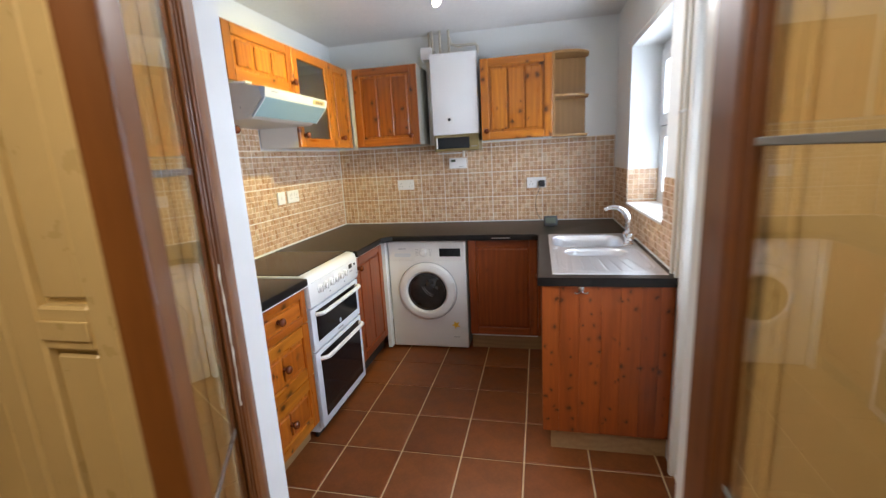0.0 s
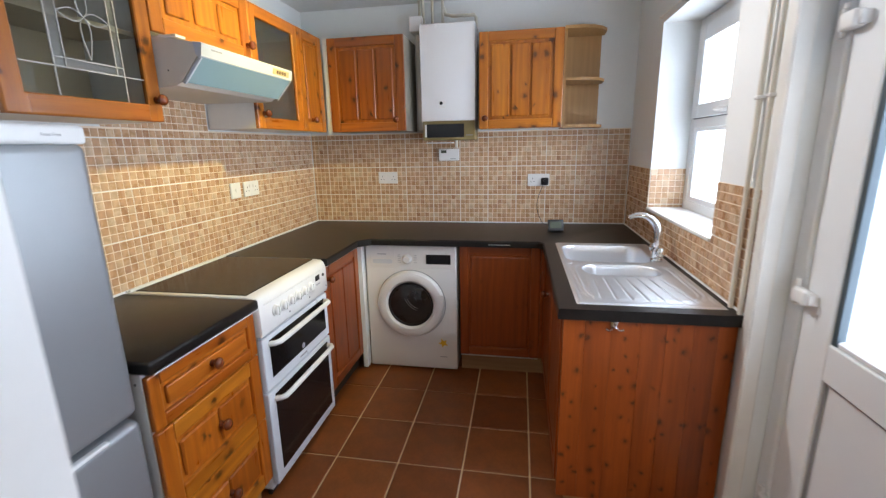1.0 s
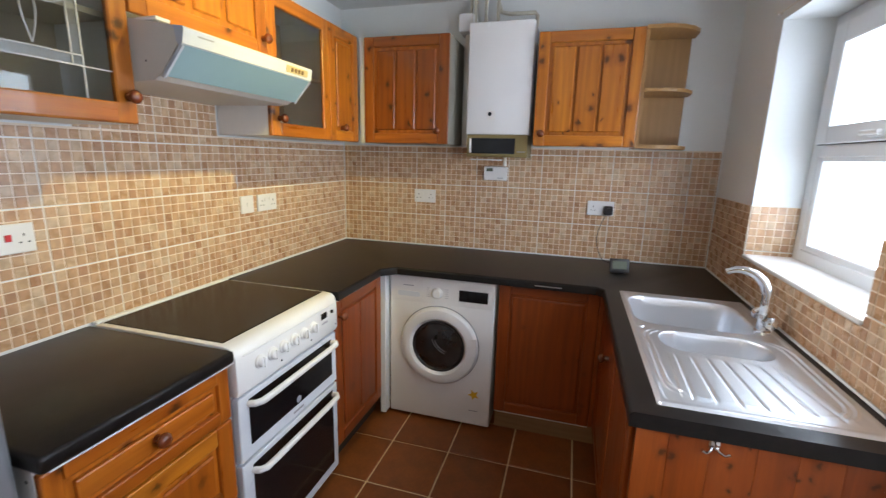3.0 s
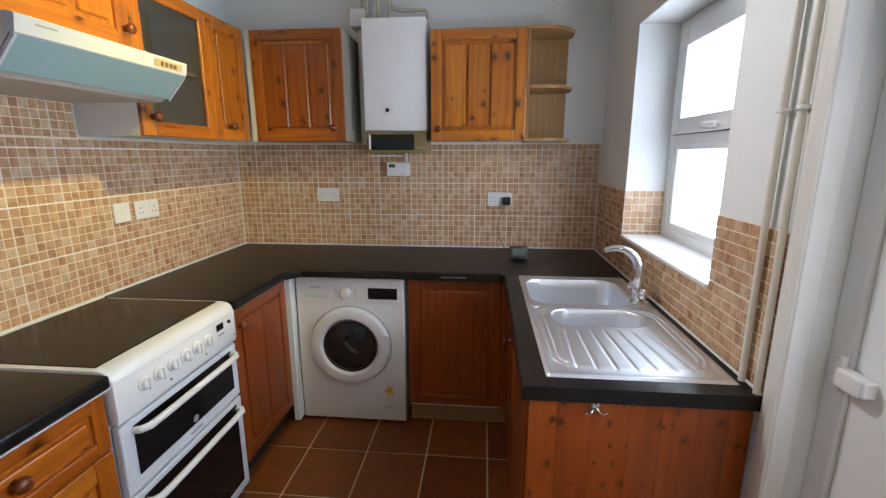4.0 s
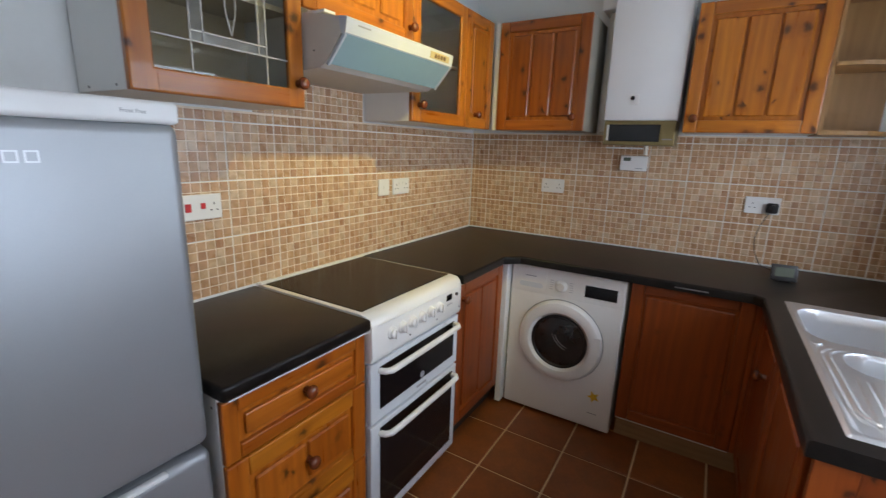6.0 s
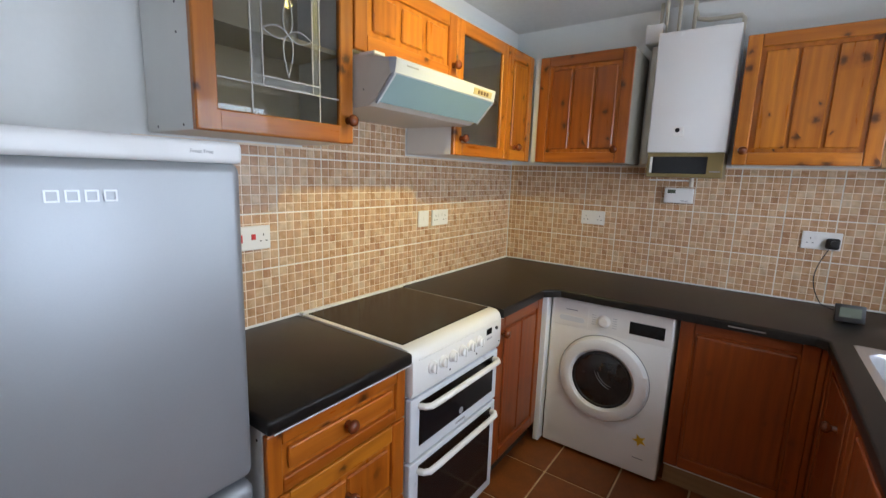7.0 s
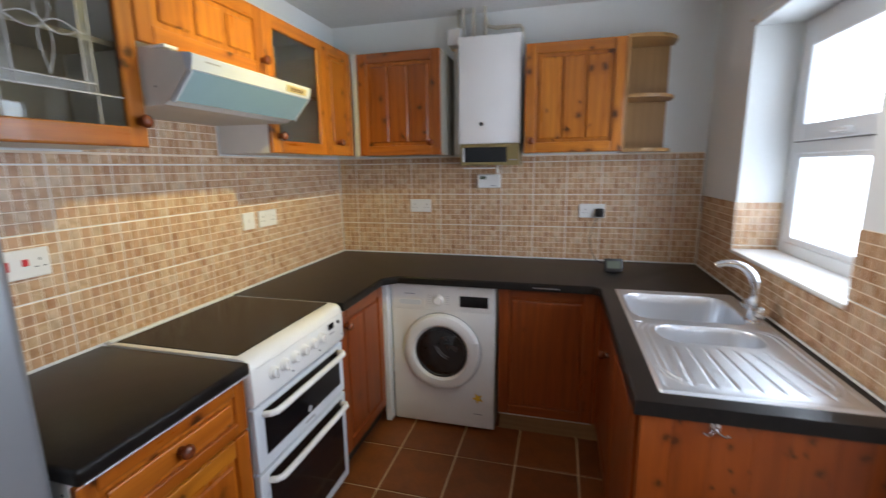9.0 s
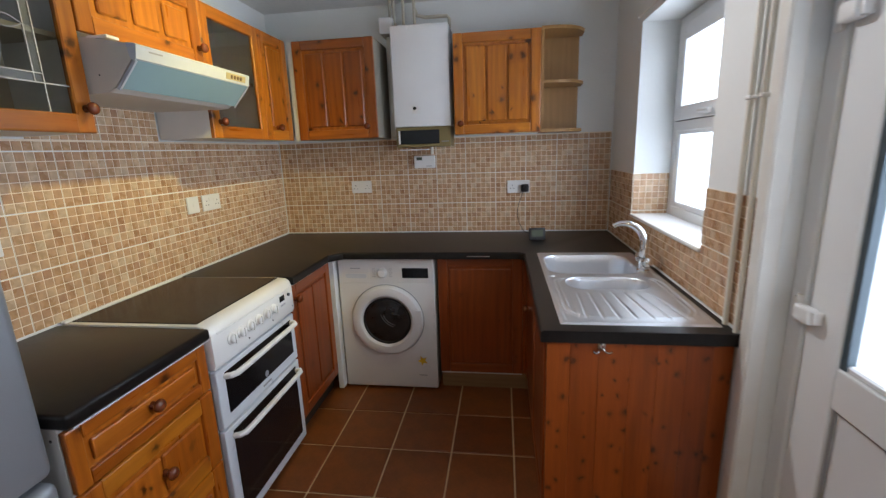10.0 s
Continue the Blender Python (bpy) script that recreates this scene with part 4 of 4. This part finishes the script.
part("arm", sweep(bmesh.new(), [(0, -0.003, 0.012), (0, -0.018, 0.010), (0, -0.025, 0.020)], [0.003, 0.003, 0.0045], 8), chrome, hk, smooth=True)

bm = slab(XL + 0.001, -1.100, 1.312, 1.828, WT0, WT, 0.010, 3)
solid("worktop", bm, worktop_mat, "short charcoal laminate worktop over the drawers", "worktop", smooth=True)
# the U-shaped worktop with a cut-out for the sink
WX0, HX0, HX1, HY0, HY1 = 0.020, 0.105, 0.560, 2.24, 2.91
wtu = bmesh.new()
outer = [(XL + 0.001, 2.446), (-1.100, 2.446), (-1.100, 2.885), (-1.035, 2.952), (WX0 - 0.03, 2.952), (WX0, 2.925), (WX0, 1.868), (XR - 0.001, 1.868), (XR - 0.001, HY0),
         (HX0, HY0), (HX0, HY1), (XR - 0.001, HY1), (XR - 0.001, YB - 0.001), (XL + 0.001, YB - 0.001)]
extrude_outline(wtu, outer, 2, WT0, WT)
bmesh.ops.recalc_face_normals(wtu, faces=wtu.faces)
rim = [e for e in wtu.edges if all(abs(v.co.z - WT) < 1e-6 for v in e.verts)
       and all(v.co.x < XR - 0.01 and v.co.y < 2.96 and v.co.x > XL + 0.01 and not (v.co.x > 0.1 and v.co.y > 2.2) for v in e.verts)]
bmesh.ops.bevel(wtu, geom=rim, offset=0.010, segments=3, affect="EDGES", profile=0.5)
bmesh.ops.triangulate(wtu, faces=[f for f in wtu.faces if len(f.verts) > 4])
ws = solid("worktop", wtu, worktop_mat, "U-shaped charcoal laminate worktop along three walls", "worktop", smooth=True)
part("back_strip", slab(HX1, XR - 0.001, HY0 + 0.0005, HY1 - 0.0005, WT0, WT), worktop_mat, ws)
solid("edge_trim", slab(-0.30, -0.17, 2.9495, 2.9515, 0.884, 0.889), dull_steel, "short bright metal strip on the worktop edge", "trim strip")
for q in ((-1.1125, -1.1045, 1.330, 1.826), (-1.1125, -1.1045, 2.450, 2.890)):
    solid("edge_trim", slab(*q, WT0 - 0.0036, WT0 - 0.0004, 0.0005), trim_white, "thin white strip under the worktop edge", "trim strip")
# sealant along the walls
seal = bmesh.new()
box(seal, XL + 0.007, XR - 0.007, YB - 0.014, YB - 0.005, WT, WT + 0.008, 0.003)
box(seal, XL + 0.005, XL + 0.016, 1.83, YB - 0.014, WT, WT + 0.010, 0.003)
box(seal, XR - 0.012, XR - 0.005, 1.87, YB - 0.014, WT, WT + 0.008, 0.003)
solid("sealant", seal, trim_white, "white sealant line between worktop and tiles", "sealant", "structure")


# ---- sink ----
def build_sink():
    s = thing("sink", pose(0.088, 1.922, WT), "stainless steel one and a half bowl sink with drainer", "sink")
    W, L = 0.497, 1.012
    nx, ny = 190, 260
    xs, ys = np.linspace(0, W, nx), np.linspace(0, L, ny)
    X, Y = np.meshgrid(xs, ys)

    def inside(cx, cy, hx, hy, r):
        qx, qy = np.abs(X - cx) - (hx - r), np.abs(Y - cy) - (hy - r)
        return np.hypot(np.maximum(qx, 0), np.maximum(qy, 0)) + np.minimum(np.maximum(qx, qy), 0) - r

    def smooth(d, w):
        t = np.clip(-d / w, 0, 1)
        return t * t * (3 - 2 * t)
    Z = 0.0045 - 0.0045 * (1 - smooth(inside(W / 2, L / 2, W / 2, L / 2, 0.012), 0.012))
    field = inside(W / 2, L / 2, W / 2 - 0.016, L / 2 - 0.016, 0.03)
    Z -= 0.0026 * smooth(field, 0.012)
    big = inside(0.232, 0.775, 0.207, 0.180, 0.080)
    half = inside(0.245, 0.455, 0.165, 0.088, 0.078)
    border = inside(0.250, 0.305, 0.222, 0.262, 0.11)
    fade = np.clip((Y - 0.055) / 0.04, 0, 1) * np.clip((0.560 - Y) / 0.03, 0, 1) * np.clip((half - 0.010) / 0.01, 0, 1)
    for off in (0.0, 0.019):
        Z += 0.0030 * smooth(np.abs(border + off) - 0.008, 0.008) * fade
    Z += 0.0015 * (smooth(np.abs(big) - 0.006, 0.010))
    Z -= 0.165 * smooth(big, 0.016) + 0.006 * smooth(big, 0.16)
    Z -= 0.125 * smooth(half, 0.016) + 0.004 * smooth(half, 0.08)
    # drainer grooves, fanning from the half bowl to the near edge
    k = (Y - 0.045) / 0.30
    mask = np.clip(k / 0.08, 0, 1) * np.clip((1 - k) / 0.10, 0, 1) * np.clip((half - 0.016) / 0.012, 0, 1)
    u = (X - 0.235 - 0.02 * (1 - k)) / (0.92 + 0.22 * (1 - k))
    saw = np.mod(u / 0.047, 1.0)
    ribs = np.clip(saw / 0.16, 0, 1) * np.clip((1.0 - saw) / 0.14, 0, 1)
    Z += 0.0026 * ribs * mask * (np.abs(u) < 0.165)
    verts = [(float(a), float(b), float(c)) for a, b, c in zip(X.ravel(), Y.ravel(), Z.ravel())]
    faces = [(j * nx + i, j * nx + i + 1, (j + 1) * nx + i + 1, (j + 1) * nx + i) for j in range(ny - 1) for i in range(nx - 1)]
    me = bpy.data.meshes.new("bowl_and_drainer")
    me.from_pydata(verts, [], faces)
    me.materials.append(steel)
    me.shade_smooth()
    b = new("bowl_and_drainer", me)
    b.parent = s
    for cx, cy, z in ((0.230, 0.775, -0.168), (0.245, 0.455, -0.126)):
        part("waste", lathe(bmesh.new(), [(0.0, 0.002), (0.02, 0.002), (0.03, 0.004), (0.034, 0.002), (0.034, -0.002)], Matrix.Translation((cx, cy, z))), chrome, s, "round chrome waste", True)
    part("plug_stud", cyl(bmesh.new(), (0.033, 0.565, 0.0), (0.033, 0.565, 0.005), 0.014), steel, s, smooth=True)
    # mixer tap
    t = thing("mixer_tap", pose(0.532, 2.560, WT + 0.002), "chrome mixer tap with tall curved spout", "tap")
    part("body", lathe(bmesh.new(), [(0.0, 0), (0.027, 0), (0.027, 0.008), (0.021, 0.014), (0.019, 0.07), (0.016, 0.085), (0.0, 0.09)], Matrix.Identity(4), 20), chrome, t, smooth=True)
    pts = []
    for i in range(23):
        a = radians(122) * i / 22
        pts.append((-0.082 + 0.082 * math.cos(a), 0.045 * i / 22, 0.125 + 0.092 * math.sin(a)))
    pts = [(0, 0, 0.07), (0, 0, 0.10)] + pts
    part("spout", sweep(bmesh.new(), pts, [0.0195 - 0.008 * i / (len(pts) - 1) for i in range(len(pts) - 1)] + [0.0135], 14), chrome, t, smooth=True)
    for sy in (-1, 1):
        lv = bmesh.new()
        cyl(lv, (0, sy * 0.015, 0.045), (0, sy * 0.042, 0.05), 0.013, n=14)
        lathe(lv, [(0.0, 0.0), (0.018, 0.002), (0.023, 0.012), (0.020, 0.026), (0.010, 0.033), (0.0, 0.034)], Matrix.Translation((0, sy * 0.040, 0.05)) @ Vector((0, sy, 0.25)).to_track_quat("Z", "Y").to_matrix().to_4x4(), 16)
        part("lever", lv, chrome, t, smooth=True)


build_sink()


# ---- cooker ----
def build_cooker():
    c = thing("cooker", LEFT(1.834, -1.140), "white freestanding double oven cooker with dark glass hob", "cooker")
    w, d = 0.604, 0.552
    part("body", slab(0.004, w - 0.004, 0.004, d, 0.03, 0.875, 0.004), oven_grey, c)
    top = bmesh.new()
    prof_t = [(d, 0.872), (d, 0.906), (d - 0.04, 0.912), (0.02, 0.912), (-0.010, 0.908), (-0.026, 0.895), (-0.034, 0.872), (-0.036, 0.760), (-0.028, 0.742), (0.004, 0.742), (0.004, 0.872)]
    extrude_outline(top, prof_t, 0, 0.0, w)
    bmesh.ops.recalc_face_normals(top, faces=top.faces)
    ends = [e for e in top.edges if len({round(v.co.x, 4) for v in e.verts}) == 1]
    bmesh.ops.bevel(top, geom=ends, offset=0.006, segments=2, affect="EDGES", profile=0.5)
    tp = part("hob_top", top, enamel, c, "white enamel hob surround and control panel", True)
    part("hob_glass", slab(0.018, w - 0.018, 0.026, d - 0.026, 0.9085, 0.9150, 0.002), hob_glass, tp, "dark ceramic glass hob")
    part("back_trim", slab(0.0, w, d - 0.020, d, 0.9105, 0.921, 0.003), trim_white, tp)
    for k in range(6):
        x = 0.105 + k * 0.062
        kb = lathe(bmesh.new(), [(0.0, 0.020), (0.014, 0.020), (0.0175, 0.017), (0.019, 0.008), (0.023, 0.005), (0.024, 0.0), (0.0, 0.0)],
                   Matrix.Translation((x, -0.0345, 0.822)) @ Vector((0, -1, 0.03)).to_track_quat("Z", "Y").to_matrix().to_4x4(), 20)
        box(kb, x - 0.003, x + 0.003, -0.059, -0.05, 0.804, 0.840, 0.001)
        part("control_knob", kb, white_plastic, tp, "white control knob", True)
    part("clock_display", slab(0.475, 0.518, -0.0375, -0.034, 0.828, 0.855, 0.002), black_gloss, tp)
    part("ignition_button", cyl(bmesh.new(), (0.556, -0.034, 0.842), (0.556, -0.041, 0.842), 0.0075), black_plastic, tp, smooth=True)
    for x in (0.214, 0.40, 0.585):
        part("indicator", cyl(bmesh.new(), (x, -0.0345, 0.775), (x, -0.0375, 0.775), 0.0035, n=10), black_plastic, tp)
    for k in range(4):
        part("printed_mark", slab(0.482 + k * 0.011, 0.488 + k * 0.011, -0.0366, -0.0355, 0.806, 0.814), grey_print, tp)
    part("ridge", slab(0.03, w - 0.03, -0.0385, -0.034, 0.871, 0.875, 0.0015), enamel, tp)
    for z0, z1, hz in ((0.500, 0.732, 0.700), (0.062, 0.490, 0.452)):
        fr = bmesh.new()
        box(fr, 0.004, w - 0.004, -0.026, 0.0, z0, z1, 0.005, 2)
        dr = part("oven_door", fr, oven_grey, c, "pale grey oven door")
        part("oven_glass", slab(0.050, w - 0.045, -0.0295, -0.0255, z0 + 0.046, z1 - 0.020, 0.0015), black_gloss, dr, "black oven glass")
        hd = bmesh.new()
        pts = [(0.052, -0.026, hz - 0.004), (0.054, -0.050, hz), (0.072, -0.064, hz + 0.001), (0.12, -0.066, hz + 0.001), (0.49, -0.066, hz + 0.001), (0.538, -0.064, hz + 0.001), (0.556, -0.050, hz), (0.558, -0.026, hz - 0.004)]
        sweep(hd, pts, [0.0115] * 8, 12)
        part("handle", hd, white_plastic, dr, "white bar handle", True)
        if z0 > 0.4:
            part("maker_mark", slab(0.28, 0.345, -0.0275, -0.0258, z0 + 0.018, z0 + 0.026), grey_print, dr)
            part("maker_mark", cyl(bmesh.new(), (0.312, -0.0292, z0 + 0.066), (0.312, -0.0302, z0 + 0.066), 0.014, n=16), grey_print, dr)
    part("kick_strip", slab(0.01, w - 0.01, 0.02, 0.035, 0.0, 0.056), black_plastic, c)


# ---- washing machine ----
def build_washer():
    c = thing("washing_machine", pose(-0.8, 3.002, 0), "white front-loading washing machine with round glass door", "washing machine")
    part("body", slab(-0.298, 0.298, 0.0, 0.555, 0.018, 0.863, 0.010, 3), enamel, c, smooth=True)
    pn = part("control_panel", slab(-0.290, 0.290, -0.0022, 0.003, 0.712, 0.852, 0.002, 2), enamel, c)
    dw = part("detergent_drawer", slab(-0.262, -0.098, -0.0034, -0.001, 0.722, 0.836, 0.002, 2), enamel, pn)
    grip = bmesh.new()
    pill = [(x0 + 0.014 * math.cos(radians(a)), 0.754 + 0.014 * math.sin(radians(a))) for x0, a0 in ((-0.130, -90), (-0.234, 90)) for a in range(a0, a0 + 181, 30)]
    extrude_outline(grip, pill, 1, -0.0046, -0.003)
    part("grip", grip, oven_grey, dw, "pale grey oval grip")
    part("maker_mark", slab(-0.215, -0.155, -0.0042, -0.003, 0.800, 0.805), grey_print, dw)
    m = Matrix.Translation((-0.018, -0.002, 0.774)) @ Matrix.Rotation(radians(90), 4, "X")
    part("programme_knob", lathe(bmesh.new(), [(0.0, 0.024), (0.021, 0.024), (0.025, 0.020), (0.028, 0.004), (0.032, 0.0), (0.0, 0.0)], m, 28), white_plastic, pn, smooth=True)
    for s in (-1, 1):
        for k in range(5):
            x = -0.018 + s * 0.052
            part("printed_mark", slab(x - 0.010, x + 0.010, -0.0032, -0.0015, 0.749 + k * 0.012, 0.7510 + k * 0.012), grey_print, pn)
    part("display", slab(0.104, 0.262, -0.0045, -0.001, 0.742, 0.804, 0.001), black_gloss, pn, "black display window")
    cx, cz = -0.001, 0.474
    dm = Matrix.Translation((cx, 0.0, cz)) @ Matrix.Rotation(radians(90), 4, "X")
    dr = part("door_ring", lathe(bmesh.new(), [(0.222, -0.002), (0.222, 0.016), (0.211, 0.033), (0.187, 0.041), (0.163, 0.037), (0.146, 0.018), (0.141, 0.004)], dm, 56), white_plastic, c, "white door ring", True)
    # a dark domed glass over the drum
    part("door_glass", lathe(bmesh.new(), [(0.150, 0.018), (0.138, 0.020), (0.118, 0.026), (0.085, 0.033), (0.045, 0.037), (0.0, 0.038)], dm, 48), drum_glass, dr, "dark domed door glass", True)
    part("door_seal", lathe(bmesh.new(), [(0.149, 0.014), (0.149, 0.024), (0.139, 0.026), (0.134, 0.021)], dm, 48), black_plastic, dr, "black rubber door seal", True)
    # Two grey arcs laid on the glass as its curved reflections.
    for dx, dz, a0, a1, rr in ((0.085, 0.085, 192, 268, 0.125), (0.075, 0.075, 196, 262, 0.098)):
        arc = []
        for i in range(13):
            a = radians(a0 + (a1 - a0) * i / 12)
            x, z = dx + rr * math.cos(a), dz + rr * math.sin(a)
            arc.append((cx + x, -0.0392 + 0.012 * (x * x + z * z) / 0.0072, cz + z))
        part("glass_streak", sweep(bmesh.new(), arc, [0.0006] + [0.0022] * 11 + [0.0006], 6), streak_grey, dr, "grey curved streak in place of a reflection on the glass", True)
    part("groove", lathe(bmesh.new(), [(0.223, -0.001), (0.223, 0.003), (0.227, 0.0035), (0.227, -0.001)], dm, 56), grey_print, dr)
    part("door_grip", slab(0.178, 0.216, -0.040, -0.034, 0.45, 0.55, 0.002), white_plastic, dr)
    # yellow star-shaped sticker
    star = [(0.205 + (0.034 if i % 2 else 0.015) * math.sin(math.pi * i / 5 + 0.2), 0.205 + (0.034 if i % 2 else 0.015) * math.cos(math.pi * i / 5 + 0.2)) for i in range(10)]
    st = extrude_outline(bmesh.new(), star, 1, -0.0012, -0.0002)
    part("sticker", st, yellow_print, c, "yellow star-shaped sticker")
    part("filter_mark", slab(0.18, 0.23, -0.001, 0.002, 0.105, 0.109), grey_print, c)
    for x in (-0.24, 0.24):
        part("foot", cyl(bmesh.new(), (x, 0.06, 0.0), (x, 0.06, 0.02), 0.02), black_plastic, c, smooth=True)


drum_glass = plain("dark_drum_glass", (0.022, 0.021, 0.021), 0.06, vary=0.6, grain=14, bump=0.0, coat=0.3)
streak_grey = plain("glass_streak_grey", (0.13, 0.125, 0.12), 0.3, 0.4)


# ---- fridge freezer ----
def build_fridge():
    c = thing("fridge_freezer", LEFT(0.754, -1.142), "tall silver fridge freezer with white top edge", "fridge")
    w, d = 0.548, 0.545
    part("body", slab(0.004, w - 0.004, 0.098, d, 0.03, 1.518, 0.006, 2), silver, c)
    up = part("fridge_door", slab(0, w, 0.0, 0.096, 0.766, 1.492, 0.024, 5), silver, c, "silver upper door", True)
    part("freezer_door", slab(0, w, 0.0, 0.096, 0.06, 0.752, 0.024, 5), silver, c, "silver lower door", True)
    part("top_cap", slab(-0.001, w + 0.001, -0.002, 0.060, 1.488, 1.531, 0.010, 3), trim_white, c, "white top edge", True)
    part("top", slab(0.002, w - 0.002, 0.061, d, 1.519, 1.529, 0.003), trim_white, c)
    gp = bmesh.new()
    box(gp, 0.010, w - 0.010, 0.040, 0.097, 0.740, 0.780)
    part("handle_recess", gp, black_plastic, c, "dark handle recess")
    part("handle_lip", slab(0.06, w - 0.10, -0.003, 0.016, 0.738, 0.750, 0.005, 2), trim_white, c, "pale handle lip", True)
    # maker's plate as plain letter-sized blocks
    for k in range(4):
        x = 0.226 + k * 0.0255
        bm = ring(x, x + 0.0215, 1.4165, 1.4385, 0.0052, -0.0022, 0.001)
        part("maker_mark", bm, mark_silver, up)
    cu = bpy.data.curves.new("lettering", "FONT")
    cu.body, cu.size, cu.extrude, cu.align_x = "Frost Free", 0.0105, 0.0003, "CENTER"
    tmp = bpy.data.objects.new("lettering", cu)
    me = bpy.data.meshes.new_from_object(tmp)
    bpy.data.objects.remove(tmp)
    me.materials.clear()
    me.materials.append(grey_print)
    tx = new("lettering", me)
    tx.parent = c
    tx.matrix_basis = pose(0.466, -0.0023, 1.506, 90, 0, 0)


mark_silver = plain("pale_silver_mark", (0.62, 0.64, 0.65), 0.35, 0.3)
build_cooker()
build_washer()
build_fridge()


# ---- sockets and switches ----
def plate(name, m, w, label, category):
    c = thing(name, m, label, category, "wall sockets")
    part("faceplate", slab(-w / 2, w / 2, -0.010, 0, -0.043, 0.043, 0.004, 2), white_plastic, c)
    return c


def pins(c, x):
    for dx, dz, a, b in ((0, 0.010, 0.002, 0.004), (-0.011, -0.012, 0.0035, 0.002), (0.011, -0.012, 0.0035, 0.002)):
        part("pin_hole", slab(x + dx - a, x + dx + a, -0.0105, -0.0095, dz - b, dz + b), black_plastic, c)


def rocker(c, x, z, material=None, w=0.007, h=0.010):
    part("rocker", slab(x - w, x + w, -0.0135, -0.0095, z - h, z + h, 0.001), material or white_plastic, c)


ON_BACK = lambda x, z: pose(x, YB - 0.0062, z)
ON_LEFT = lambda y, z: pose(XL + 0.0062, y, z, 0, 0, 90)
s = plate("double_socket", ON_BACK(-1.098, 1.244), 0.147, "white double socket on the tiled wall", "socket")
for x in (-0.042, 0.042):
    pins(s, x)
    rocker(s, x * 0.42, 0.016)
s = plate("double_socket", ON_BACK(0.010, 1.222), 0.152, "white double socket with a black plug in one side", "socket")
pins(s, -0.042)
for x in (-0.042, 0.042):
    rocker(s, x * 0.42, 0.016)
s = plate("cooker_switch", ON_LEFT(1.635, 1.238), 0.147, "white cooker switch with red rockers and socket", "socket")
pins(s, 0.045)
rocker(s, -0.045, 0.0, red_plastic, 0.010, 0.014)
rocker(s, 0.006, 0.004, red_plastic, 0.008, 0.010)
s = plate("wall_switch", ON_LEFT(2.608, 1.247), 0.086, "single white switch plate on the tiled wall", "switch")
rocker(s, 0.0, 0.0)
s = plate("double_socket", ON_LEFT(2.755, 1.246), 0.147, "white double socket beside a single switch", "socket")
for x in (-0.042, 0.042):
    pins(s, x)
    rocker(s, x * 0.42, 0.016)
pl = thing("plug", pose(0.052, YB - 0.0165, 1.215), "black plug with a thin cable in the socket", "plug")
bm = slab(-0.026, 0.026, -0.030, 0, -0.028, 0.024, 0.010, 3)
cyl(bm, (0.004, -0.028, 0.002), (0.004, -0.042, 0.002), 0.014, n=14)
part("plug_body", bm, black_plastic, pl, smooth=True)
cable = []
for i in range(25):
    f_ = i / 24
    cable.append((-0.012 - 0.055 * math.sin(f_ * 2.6) + 0.03 * f_, -0.022 - 0.02 * math.sin(f_ * 3), -0.03 - 0.262 * f_))
cable += [(0.0, -0.04, -0.300), (0.03, -0.08, -0.3025), (0.06, -0.16, -0.3025), (0.075, -0.24, -0.3025), (0.062, -0.285, -0.300)]
part("cable", sweep(bmesh.new(), cable, 0.0022, 6), black_plastic, pl, smooth=True)
mon = thing("energy_monitor", pose(0.115, 3.265, WT + 0.0005, 0, 0, 4), "small black energy display leaning on the worktop", "display unit")
bm = slab(-0.050, 0.050, -0.009, 0.009, 0.0, 0.076, 0.004, 2)
part("case", bm, black_plastic, mon, smooth=True, m=pose(0, 0, 0.004, -16, 0, 0))
part("screen", slab(-0.036, 0.036, -0.0102, -0.0085, 0.020, 0.062, 0.0005), screen_green, mon, "grey-green screen", m=pose(0, 0, 0.004, -16, 0, 0))
part("stand", slab(-0.03, 0.03, 0.004, 0.045, 0.0, 0.006, 0.002), black_plastic, mon)

# ---- pipes by the back door ----
for y, x in ((1.948, 0.600), (1.882, 0.600)):
    c = thing("heating_pipe", pose(x, y, 0), "cream painted vertical heating pipe beside the door", "pipe", "wall pipes")
    part("pipe", cyl(bmesh.new(), (0, 0, 0.911), (0, 0, H), 0.0085, n=14), pipe_paint, c, smooth=True)
    b = bmesh.new()
    box(b, -0.011, XR - x, -0.013, 0.013, 1.590, 1.602, 0.003)
    part("clip", b, white_plastic, c)

# ---- ceiling spotlights ----
sp = thing("spotlight_bar", pose(-0.56, 2.42, H), "white ceiling spotlight bar with adjustable chrome heads", "ceiling light")
part("bar", slab(-0.022, 0.022, -0.33, 0.33, -0.030, -0.0005, 0.008, 3), trim_white, sp, smooth=True)
for y, tilt, lit in ((-0.20, (-0.55, 0.0, -0.8), True), (0.20, (0.6, -0.5, -0.6), True)):
    dv = Vector(tilt).normalized()
    top = Vector((0, y, -0.03))
    piv = Vector((0, y, -0.058))
    hd = bmesh.new()
    cyl(hd, top, piv, 0.006, n=10)
    m = Matrix.Translation(piv - dv * 0.02) @ dv.to_track_quat("Z", "Y").to_matrix().to_4x4()
    lathe(hd, [(0.0, 0.0), (0.016, 0.002), (0.022, 0.02), (0.030, 0.05), (0.032, 0.062), (0.029, 0.062), (0.026, 0.045)], m, 24)
    h_ = part("head", hd, chrome, sp, "small chrome spotlight head", True)
    part("bulb", lathe(bmesh.new(), [(0.0, 0.036), (0.016, 0.038), (0.0255, 0.046)], m, 20), bulb_glow if lit else white_plastic, h_, smooth=True)

lay_floor_tiles()
lay_wall_tiles()
